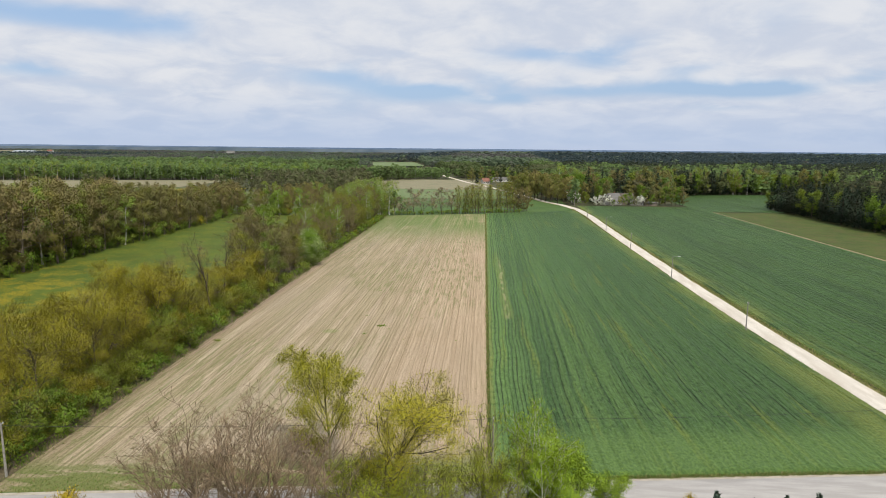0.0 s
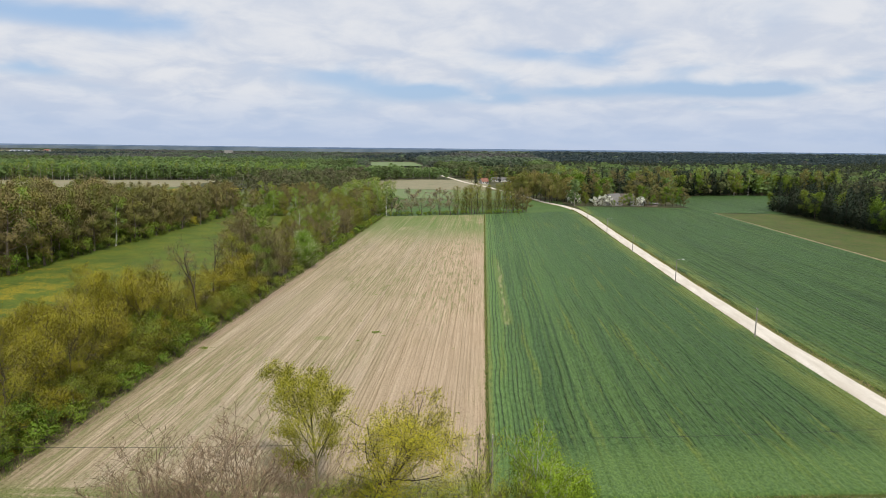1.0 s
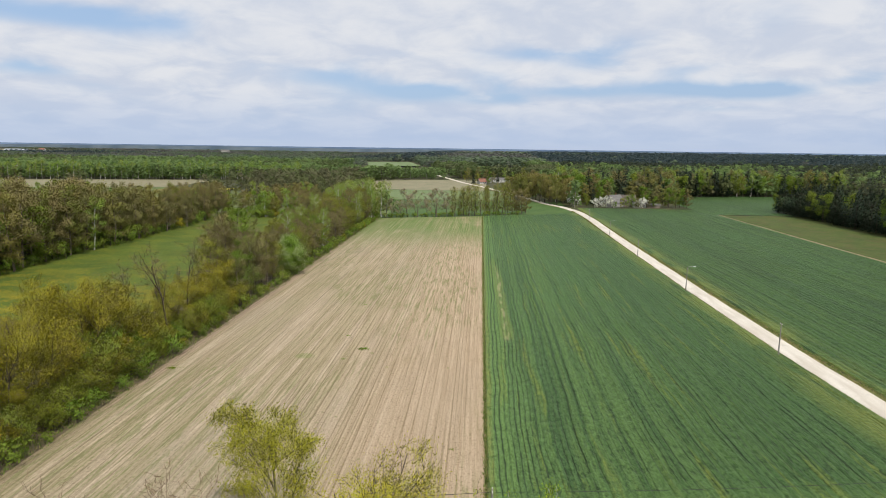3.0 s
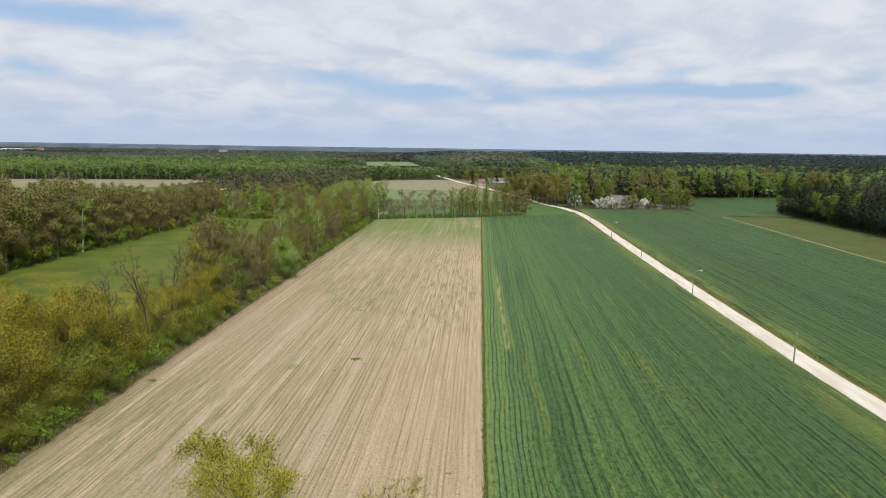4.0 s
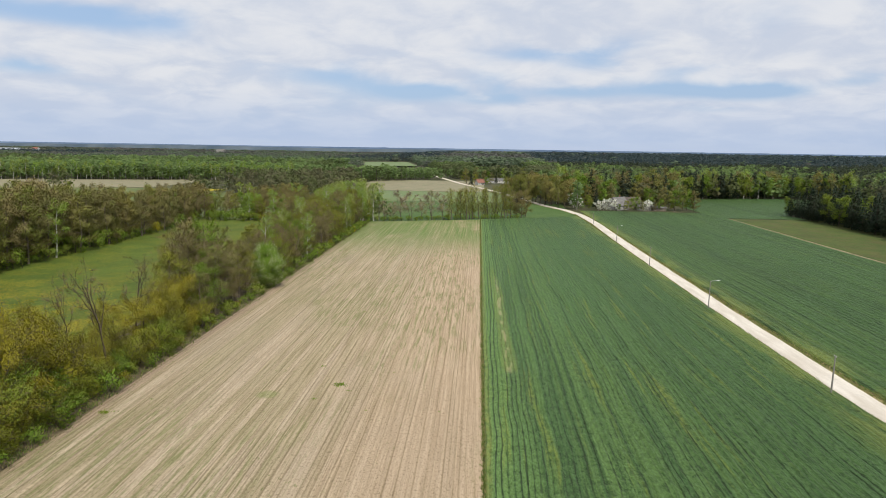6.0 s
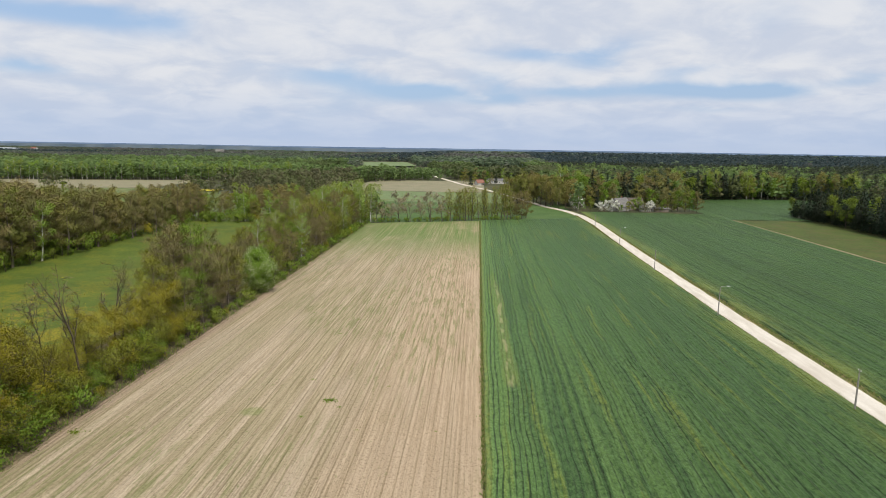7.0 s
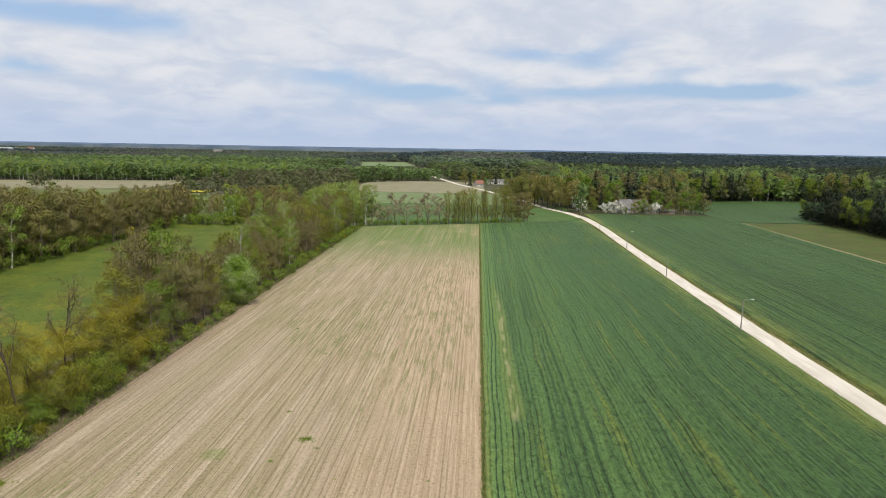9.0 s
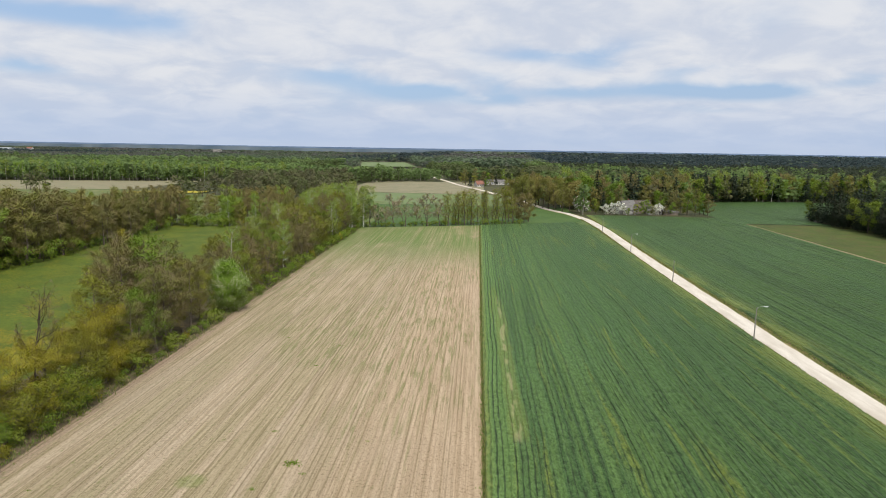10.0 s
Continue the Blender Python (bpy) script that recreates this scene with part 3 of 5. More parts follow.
west_stubble = grid_sheet("stubble_field_west", np.arange(-1300, -300, 20.0), np.linspace(0, 1, 12), lambda X, Y: (X, np.interp(X, [-1300, -489, -391, -300], [540, 594, 606, 640]) + Y * np.interp(X, [-1300, -579, -349, -300], [110, 115, 160, 130]), 0.1 + 0 * X),
                          PALE_FIELD, "pale stubble field before the birch wood")
west_grass = grid_sheet("rough_grassland", np.arange(-1200, -170, 30.0), np.linspace(0, 1, 12), lambda X, Y: (X, 380 + Y * np.interp(X, [-1200, -489, -391, -300, -170], [165, 216, 228, 250, 180]), 0.05 + 0 * X), GRASS, "rough grassland beyond the alder wood")
meadow_end = grid_sheet("meadow_end", np.arange(-230, -60, 6.0), np.arange(390, 560, 8.0), lambda X, Y: -0.04 + 0.05 * ripple(X, Y, 35, 12, 18), GRASS, "rough grass under the trees at the meadow end")
rape = grid_sheet("rape_field", np.arange(-300, -235, 5.0), np.linspace(0, 1, 6), lambda X, Y: (X, 572 + (X + 300) * 0.4 + Y * 26, 0.9 + 0 * X), RAPE, "yellow rape field in flower")
far_green = grid_sheet("far_green_field", np.linspace(0, 1, 10), np.linspace(0, 1, 10), lambda X, Y: (-235 + 105 * X - 62 * Y, 1305 + 55 * X + 345 * Y, land(-200, 1450) + 1.5 + 0 * X), LIGHT_GREEN, "far light green field among woods")
far_green_two = grid_sheet("far_green_field_two", np.linspace(0, 1, 10), np.linspace(0, 1, 10), lambda X, Y: (5 + 75 * X - 15 * Y, 1085 + 30 * X + 230 * Y, land(40, 1200) + 1.5 + 0 * X), PASTURE, "far green field behind the houses")
west_far = grid_sheet("far_west_field", np.linspace(0, 1, 10), np.linspace(0, 1, 10), lambda X, Y: (-2150 + 300 * X - 300 * Y, 2050 + 250 * X + 700 * Y, land(-2000, 2400) + 2 + 4 * Y), PALE_FIELD, "far pale field at the horizon")


def ribbon(name, line, width, z, mat, label, category, step=4.0, crown=0.06):
    """A road of even width along a line of the plan, smoothed."""
    p = np.array(line, float)
    d = np.concatenate([[0], np.cumsum(np.hypot(*np.diff(p, axis=0).T))])
    s = np.arange(0, d[-1], step)
    q = np.stack([np.interp(s, d, p[:, 0]), np.interp(s, d, p[:, 1])], 1)
    for _ in range(6):
        q[1:-1] = (q[:-2] + 2 * q[1:-1] + q[2:]) / 4
    t = np.gradient(q, axis=0)
    t /= np.linalg.norm(t, axis=1)[:, None]
    nrm = np.stack([t[:, 1], -t[:, 0]], 1)
    across = np.array([-0.56, -0.5, -0.25, 0, 0.25, 0.5, 0.56])
    lift = np.array([-0.15, 0, crown * 0.7, crown, crown * 0.7, 0, -0.15])
    edge = np.random.RandomState(len(line)).normal(0, 0.09, (len(q), 2))
    V = []
    for i in range(len(q)):
        for j, (a, h) in enumerate(zip(across, lift)):
            o = a * width + (edge[i, 0] if j < 2 else edge[i, 1] if j > 4 else 0)
            V.append((q[i, 0] + nrm[i, 0] * o, q[i, 1] + nrm[i, 1] * o, z + h + float(land(*q[i]))))
    i = np.arange(len(V)).reshape(len(q), 7)
    f = np.stack([i[:-1, :-1], i[:-1, 1:], i[1:, 1:], i[1:, :-1]], -1).reshape(-1, 4)
    return tagged(new(name, quad_mesh(name, V, f, [mat], smooth=True)), label, category, kind="structure")


ROAD_LINE = [(70.0, 80), (68.9, 105), (67.0, 150), (66.4, 210), (66.6, 300), (67.0, 350), (68.2, 410), (66.8, 456), (60.4, 492), (50.4, 517), (42, 555), (37, 580), (23, 637), (5, 708), (-11, 759), (-23, 798), (-48, 907), (-70, 1000)]
gravel_verge = ribbon("gravel_verge", ROAD_LINE, 6.9, 0.0, VERGE, "dry grassy verge of the gravel road", "verge", 4.0, 0.02)
gravel_road = ribbon("gravel_road", ROAD_LINE, 4.9, 0.06, GRAVEL, "pale sandy gravel road", "road")
near_line = [(-400, 75.6 - 3.1 - 50), (-60, 75.6 - 3.1 - 7.5), (0, 72.5), (60, 72.5 + 7.5), (400, 72.5 + 50)]
near_verge = ribbon("road_verge", near_line, 12.5, -0.05, GRASS, "rough green verge of the tarred road", "verge", 4.0, 0.02)
sand_edge = ribbon("road_shoulder", near_line, 7.4, 0.0, plain("sandy_shoulder", (0.36, 0.31, 0.24), (0.52, 0.46, 0.37), 0.6), "sandy shoulder of the tarred road", "verge", 4.0, 0.03)
near_road = ribbon("road", near_line, 6.0, 0.05, ASPHALT, "worn pale grey tarred road", "road", 4.0, 0.08)
garden = grid_sheet("garden_ground", np.arange(-120, 130, 10.0), np.array([-40, -10, 20, 50, 60.0]), lambda X, Y: (X, Y + 0.125 * X, -0.03 + 0 * X), GRASS, "rough garden grass this side of the road", "ground")


def ridge_line(name, y, top, sway, seed, mat, label):
    xs = np.arange(-6200, 6201, 40.0)
    r = np.random.RandomState(seed)
    zs = top + sway * ripple(xs, xs * 0, seed, 500, 1) + r.normal(0, 0.35, len(xs))
    V = np.concatenate([np.stack([xs, y + 0 * xs, -5 + 0 * xs], 1), np.stack([xs, y + 60 + 0 * xs, zs], 1), np.stack([xs, y + 400 + 0 * xs, -5 + 0 * xs], 1)])
    n = len(xs)
    a = np.arange(n - 1)
    f = np.concatenate([np.stack([a, a + 1, a + n + 1, a + n], 1), np.stack([a + n, a + n + 1, a + 2 * n + 1, a + 2 * n], 1)])
    return tagged(new(name, quad_mesh(name, V, f, [mat])), label, "distance", kind="structure")


# the haze over these ridges is only in their colour
backdrop = ridge_line("backdrop", 4480, 36.6, 0.9, 71, HAZE_BLUE, "wooded rise along the far horizon, coloured blue for haze")
backdrop_two = ridge_line("backdrop_two", 3500, 30.5, 2.4, 72, HAZE_GREY, "woods before the far horizon, coloured grey for haze")


# ---- trees ----
def tubes(lines, sides):
    """Vertices and quads of many tapered tubes; each line is (points, radii)."""
    V, F, n = [], [], 0
    ang = np.arange(sides) * math.tau / sides
    for pts, rad in lines:
        p = np.asarray(pts, float)
        d = np.gradient(p, axis=0)
        d /= np.linalg.norm(d, axis=1)[:, None] + 1e-9
        u = np.cross(d, np.where(np.abs(d[:, 2:3]) > 0.9, [[1.0, 0, 0]], [[0, 0, 1.0]]))
        u /= np.linalg.norm(u, axis=1)[:, None] + 1e-9
        w = np.cross(d, u)
        r = np.asarray(rad, float)[:, None, None]
        ring = p[:, None] + r * (u[:, None] * np.cos(ang)[None, :, None] + w[:, None] * np.sin(ang)[None, :, None])
        V.append(ring.reshape(-1, 3))
        k = len(p)
        i = n + np.arange(k * sides).reshape(k, sides)
        F.append(np.stack([i[:-1], np.roll(i[:-1], -1, 1), np.roll(i[1:], -1, 1), i[1:]], -1).reshape(-1, 4))
        n += k * sides
    return np.concatenate(V), np.concatenate(F)


def outward(V, F, centre, mixed=0.62):
    """Turns leaf faces outwards from a crown's middle, with soft normals for its vertices."""
    q = V[F]
    flat = np.cross(q[:, 2] - q[:, 0], q[:, 3] - q[:, 1])
    flat /= np.linalg.norm(flat, axis=1)[:, None] + 1e-9
    out = q.mean(1) - centre
    out /= np.linalg.norm(out, axis=1)[:, None] + 1e-9
    back = (flat * out).sum(1) < 0
    F = np.where(back[:, None], F[:, ::-1], F)
    flat[back] *= -1
    n = out * mixed + flat * (1 - mixed)
    n /= np.linalg.norm(n, axis=1)[:, None] + 1e-9
    N = np.zeros_like(V)
    N[F.ravel()] = np.repeat(n, 4, 0)
    return F, N


def leaf_quads(rs, at, size, droop=0.0, way=None, slim=0.65):
    """One bent leaf spray at each place, along way where that is given."""
    n = len(at)
    a = rs.normal(0, 1, (n, 3))
    if way is not None:
        a = a * 0.5 + way
    a /= np.linalg.norm(a, axis=1)[:, None]
    a[:, 2] -= droop
    b = np.cross(a, rs.normal(0, 1, (n, 3)))
    b /= np.linalg.norm(b, axis=1)[:, None] + 1e-9
    s = (size * rs.uniform(0.55, 1.35, n))[:, None]
    c = s * slim * rs.uniform(0.7, 1.35, (n, 1))
    k = s * rs.uniform(-0.25, 0.25, (n, 1)) * np.cross(a, b)
    V = np.stack([at - a * s, at + b * c + k, at + a * s * rs.uniform(0.6, 1.1, (n, 1)), at - b * c * rs.uniform(0.6, 1.1, (n, 1)) + k], 1).reshape(-1, 3)
    return V, np.arange(4 * n).reshape(-1, 4)


def grow(rs, high, wide, bole, limbs, rise, boughs, shape, lean=0.0, stems=1, thick=0.013, wind=0.0):
    """A skeleton: lines for trunk and limbs, lines for boughs, and the places where leaves and twigs grow."""
    thickies, thins, spots, ways = [], [], [], []
    for st in range(stems):
        off = rs.normal(0, 0.5 * (stems > 1), 2)
        drift = rs.normal(0, 0.05 + 0.06 * (stems > 1), 2) * high + np.array([lean, 0]) * high
        h = high * (1 if st == 0 else rs.uniform(0.7, 0.95))
        zs = np.linspace(0, 1, 7)
        wob = np.cumsum(rs.normal(0, 0.013 * h, (7, 2)), 0)
        wob[0] = 0
        tr = np.column_stack([off[0] + drift[0] * zs ** 1.4 + wob[:, 0], off[1] + drift[1] * zs ** 1.4 + wob[:, 1], h * 0.94 * zs])
        rad = np.maximum(h * thick * (1 - zs) ** 0.8 + 0.02, 0.025)
        rad[0] *= 1.35
        thickies.append((tr, rad))
        n = max(3, int(limbs / stems))
        for i in range(n):
            u = bole + (1 - bole) * ((i + rs.uniform(0.1, 0.9)) / n) * 0.97
            base = np.array([np.interp(u, zs, tr[:, j]) for j in range(3)])
            az = i * 2.399 + rs.normal(0, 0.4) + st
            ln = wide * shape((u - bole) / (1 - bole)) * rs.uniform(0.7, 1.15)
            e = rise + rs.normal(0, 0.16) + 0.5 * max(0, (u - 0.75)) * 2
            d = np.array([math.cos(az) * math.cos(e), math.sin(az) * math.cos(e), math.sin(e)])
            side = np.cross(d, [0, 0, 1])
            s = np.linspace(0, 1, 5)[:, None]
            pts = base + d * ln * s + np.array([wind, 0, 0.16]) * ln * s ** 2 + side * ln * rs.normal(0, 0.10) * s * s + rs.normal(0, 0.02 * ln, (5, 3)) * s
            r0 = np.interp(u, zs, rad) * 0.55
            thickies.append((pts, np.linspace(r0, 0.025, 5)))
            for j in range(boughs):
                q = rs.uniform(0.25, 1.0)
                b0 = np.array([np.interp(q, s[:, 0], pts[:, c]) for c in range(3)])
                d2 = d * 0.7 + rs.normal(0, 0.55, 3) + np.array([wind, 0, 0.25])
                d2 /= np.linalg.norm(d2)
                l2 = ln * rs.uniform(0.28, 0.55) * (1.2 - 0.5 * q)
                s2 = np.linspace(0, 1, 4)[:, None]
                p2 = b0 + d2 * l2 * s2 + rs.normal(0, 0.05 * l2, (4, 3)) * s2
                thins.append((p2, np.linspace(max(0.02, r0 * 0.35), 0.01, 4)))
                for a in np.linspace(0.35, 1.0, 4):
                    spots.append(np.array([np.interp(a, s2[:, 0], p2[:, c]) for c in range(3)]))
                    ways.append(d2)
            spots.append(pts[-1]), ways.append(d)
            spots.append(pts[-2]), ways.append(d)
    return thickies, thins, np.array(spots), np.array(ways)


def branching(rs, high, wide, stems=1, angle=0.6, kids=(7, 5, 4), up=0.12, gnarl=0.09, bole=0.3, ratio=0.6, splay=0.16, lean=0.0, wind=0.0, thick=0.014):
    """A forking skeleton with the same yield as grow: every branch carries shorter ones, all bending to the light."""
    lines, spots, ways = [], [], []

    def shoot(p, d, ln, r, level):
        n = 6 if level == 0 else 5 if level == 1 else 4
        pts, way = [p], d
        for i in range(n - 1):
            way = way + rs.normal(0, gnarl * (1 + 0.4 * level), 3) + np.array([wind * 0.12, 0, up])
            way /= np.linalg.norm(way)
            pts.append(pts[-1] + way * ln / (n - 1))
        pts = np.array(pts)
        rad = np.linspace(r, r * (0.35 if level < 2 else 0.2), n)
        lines.append((level, pts, rad))
        at = np.linspace(0, 1, n)
        if level < len(kids):
            count = max(2, int(round(kids[level] * rs.uniform(0.75, 1.25))))
            for i in range(count):
                low = bole if level == 0 else 0.18
                q = low + (1 - low) * (i + rs.uniform(0.1, 0.9)) / count
                base = np.array([np.interp(q, at, pts[:, c]) for c in range(3)])
                side = np.cross(way, rs.normal(0, 1, 3))
                side /= np.linalg.norm(side) + 1e-9
                turn = angle * rs.uniform(0.6, 1.35)
                shoot(base, d * math.cos(turn) + side * math.sin(turn), ln * ratio * ((0.45 + 0.7 * math.sin(math.pi * (0.12 + 0.78 * (q - low) / (1 - low)))) if level == 0 else 1.15 - 0.55 * q) * rs.uniform(0.75, 1.2), np.interp(q, at, rad) * 0.62, level + 1)
        if level >= len(kids) - 1:
            for q in np.linspace(0.3, 1.0, 4):
                spots.append(np.array([np.interp(q, at, pts[:, c]) for c in range(3)]))
                ways.append(way)

    for st in range(stems):
        a = st * 2.4 + rs.uniform(0, 0.8)
        tilt = splay * (0.25 if stems == 1 else rs.uniform(0.5, 1.4))
        d = np.array([math.cos(a) * tilt + lean, math.sin(a) * tilt, 1.0])
        foot = np.array([math.cos(a), math.sin(a), 0]) * 0.35 * (stems > 1)
        shoot(foot, d / np.linalg.norm(d), high * 0.7 * (1 if st == 0 else rs.uniform(0.75, 1.0)), high * thick * (1 if stems == 1 else 0.75), 0)
    spots, ways = np.array(spots), np.array(ways)
    mid = spots[:, :2].mean(0) * 0.7
    reach = np.percentile(np.linalg.norm(spots[:, :2] - mid, axis=1), 93)
    grow_by = np.array([wide / reach, wide / reach, high * 0.98 / spots[:, 2].max()])
    out = [(lv, p * grow_by, np.maximum(r, 0.018)) for lv, p, r in lines]
    return [(p, r) for lv, p, r in out if lv < 2], [(p, r) for lv, p, r in out if lv >= 2], spots * grow_by, ways


def round_top(u):
    return 0.35 + 0.75 * math.sin(math.pi * min(1, 0.18 + 0.80 * u)) ** 0.8 - 0.25 * u


def column(u):
    return 0.55 + 0.45 * math.sin(math.pi * (0.15 + 0.75 * u)) - 0.2 * u


def tree_kind(seed, high, wide, bole, limbs, rise, boughs, shape, bark, leaf, leaves, size, twigs=0, twig=None, fuzz=0.5, droop=0.0, lean=0.0, stems=1, wind=0.0, extra=None, thick=0.013, twig_len=0.9, slim=0.34, fine=1.0, far=False, fork=None, clump=1.0):
    """The meshes of one kind of tree: trunk with its limbs, crown of leaves and twigs."""
    rs = np.random.RandomState(seed)
    if fork:
        thickies, thins, spots, ways = branching(rs, high, wide, stems=stems, bole=bole, lean=lean, wind=wind, thick=thick, **fork)
    else:
        thickies, thins, spots, ways = grow(rs, high, wide, bole, limbs, rise, boughs, shape, lean, stems, thick, wind)
    leafy_spots = np.arange(len(spots))
    if clump < 1:
        leafy_spots = rs.permutation(len(spots))[:max(4, int(len(spots) * clump))]
    if far:
        thickies = [(t[0][::2], t[1][::2]) for t in thickies]
        thins = [(t[0][::3], t[1][::3] * 1.5) for t in thins[::2]]
    V1, F1 = tubes(thickies, 4 if far else 5)
    V2, F2 = tubes(thins, 3)
    wood = quad_mesh("trunk", np.concatenate([V1, V2]), np.concatenate([F1, F2 + len(V1)]), [bark], smooth=True)
    V, F, M, N, mats = [], [], [], [], []
    n = 0
    centre = np.array([spots[:, 0].mean(), spots[:, 1].mean(), high * 0.42])
    if twigs:
        pick = rs.randint(0, len(spots), twigs)
        d = ways[pick] + rs.normal(0, 0.5, (twigs, 3)) + np.array([wind, 0, 0.3 - droop])
        d /= np.linalg.norm(d, axis=1)[:, None]
        ln = twig_len * rs.uniform(0.5, 1.5, (twigs, 1))
        b0 = spots[pick] + rs.normal(0, 0.12, (twigs, 3))
        e = np.cross(d, rs.normal(0, 1, (twigs, 3)))
        e *= 0.026 * fine / (np.linalg.norm(e, axis=1)[:, None] + 1e-9)
        mid = b0 + d * ln * 0.5 + rs.normal(0, 0.05, (twigs, 3))
        v = np.stack([b0, mid + e, b0 + d * ln, mid - e], 1).reshape(-1, 3)
        f = np.arange(4 * twigs).reshape(-1, 4)
        f, nn = outward(v, f, centre, 0.5)
        V.append(v), F.append(f), N.append(nn), M.append(np.full(len(f), len(mats))), mats.append(twig or TWIG)
        n += len(v)
    for mat, count, s in [(leaf, leaves, size)] + (extra or []):
        if not count:
            continue
        which = leafy_spots[rs.randint(0, len(leafy_spots), count)]
        if mat is not leaf and mat.name.endswith("blossom"):
            mid = spots.mean(0)
            reach = np.linalg.norm((spots - mid) / (np.abs(spots - mid).mean(0) + 0.1), axis=1)
            shell = np.argsort(reach)[int(len(spots) * 0.55):]
            which = shell[rs.randint(0, len(shell), count)]
        at = spots[which] + rs.normal(0, fuzz, (count, 3)) * np.array([1, 1, 0.8]) + np.array([wind * 0.5, 0, -droop * 0.6]) * rs.uniform(0, 1, (count, 1))
        v, f = leaf_quads(rs, at, s, droop, ways[which] * 0.8 + np.array([0, 0, 0.3]), slim)
        f, nn = outward(v, f, centre)
        V.append(v), F.append(f + n), N.append(nn), M.append(np.full(len(f), len(mats))), mats.append(mat)
        n += len(v)
    leafy = quad_mesh("crown", np.concatenate(V), np.concatenate(F), mats, np.concatenate(M), normals=np.concatenate(N))
    return wood, leafy, high


def conifer_kind(seed, high, wide, leaf, bark=None, bole=0.12, layers=16):
    """A conifer with drooping boughs in whorls."""
    rs = np.random.RandomState(seed)
    tr = np.column_stack([np.zeros(5), np.zeros(5), np.linspace(0, high, 5)])
    lines, at, size = [(tr, np.linspace(high * 0.014 + 0.02, 0.02, 5))], [], []
    for i in range(layers):
        u = i / layers
        z = high * (bole + (0.99 - bole) * u)
        r = wide * (1 - u) ** 0.85 * rs.uniform(0.8, 1.12)
        m = max(4, int(9 * (1 - u) + 4))
        for j in range(m):
            a = j * math.tau / m + rs.uniform(0, 0.6)
            d = np.array([math.cos(a), math.sin(a), 0])
            ln = r * rs.uniform(0.75, 1.15)
            s = np.linspace(0, 1, 3)[:, None]
            p = np.array([0, 0, z]) + d * ln * s + np.array([0, 0, -0.22]) * ln * s ** 1.5
            lines.append((p, [0.05, 0.03, 0.015]))
            for q in np.linspace(0.25, 1.0, max(3, int(ln * 2.2))):
                at.append(np.array([0, 0, z]) + d * ln * q + np.array([0, 0, -0.22 * ln * q ** 1.5]) + rs.normal(0, 0.10 * wide ** 0.5, 3))
                size.append(0.16 * wide ** 0.7 + 0.1)
    v, f = tubes(lines, 4)
    wood = quad_mesh("trunk", v, f, [bark or BARK_DARK], smooth=True)
    v, f = leaf_quads(rs, np.array(at), np.array(size), 0.35)
    f, nn = outward(v, f, np.array([0, 0, high * 0.3]), 0.7)
    return wood, quad_mesh("crown", v, f, [leaf], normals=nn), high


def plant(kind, name, x, y, label, group, rs, scale=1.0, z=None, category="tree", spin=None):
    """One tree of a kind: an Empty at its foot with trunk and crown."""
    base = new(name)
    base.empty_display_size = 0.5
    base.location = (x, y, (float(land(x, y)) - 0.05) if z is None else z)
    base.rotation_euler = (0, 0, rs.uniform(0, math.tau) if spin is None else spin)
    s = scale
    base.scale = (s * rs.uniform(0.92, 1.08), s * rs.uniform(0.92, 1.08), s)
    part("trunk", kind[0], None, base)
    part("crown", kind[1], None, base)
    return tagged(base, label, category, group)


LOCUST = [tree_kind(101 + i, 18.0, 5.6, 0.22, 0, 0, 0, None, BARK_DARK, LEAF_LOCUST, 11000, 0.12, 650, TWIG, 0.55, stems=1 + i % 2, thick=0.011, slim=0.5, fine=0.7, clump=0.6,
                    fork=dict(angle=0.8, kids=(10, 6, 4), up=0.05, gnarl=0.12, ratio=0.52)) for i in range(3)]
SCRUB = [tree_kind(131 + i, 7.5, 3.7, 0.06, 0, 0, 0, None, BARK_DARK, leaf, 6800, 0.12, 250, TWIG, 0.42, stems=4, slim=0.5, fine=0.7, clump=0.6,
                   fork=dict(angle=0.8, kids=(6, 4, 3), up=0.06, gnarl=0.12, ratio=0.66, splay=0.35)) for i, leaf in enumerate((LEAF_LOCUST, LEAF_GREEN, LEAF_SCRUB))]
ALDER = [tree_kind(201 + i, 17.0, 3.9, 0.16, 22, 0.28, 7, column, BARK, LEAF_ALDER if i else LEAF_BUD, 7600, 0.12, 1500, TWIG, 0.42, slim=0.5, fine=0.8, twig_len=1.1) for i in range(3)]
OLIVE = [tree_kind(231 + i, 15.0, 4.4, 0.10, 20, 0.35, 7, round_top, BARK, LEAF_GREEN if i else LEAF_OLIVE, 8600, 0.13, 500, TWIG, 0.42, slim=0.5, clump=0.75) for i in range(2)]
BIRCH = [tree_kind(301 + i, 20.0, 3.6, 0.2, 22, 0.5, 6, column, BARK_BIRCH, LEAF_BIRCH, 5200, 0.16, 350, TWIG, 0.5, 0.3, thick=0.010, slim=0.5, clump=0.7) for i in range(3)]
PINE = [conifer_kind(401 + i, 19.0, 4.2, LEAF_DARK, layers=13) for i in range(2)]
BUSH = [tree_kind(501 + i, 3.2, 2.3, 0.02, 8, 0.7, 3, round_top, BARK_DARK, leaf, 650, 0.22, 40, TWIG, 0.45, stems=2, slim=0.45, far=True) for i, leaf in enumerate((LEAF_GREEN, LEAF_LOCUST))]
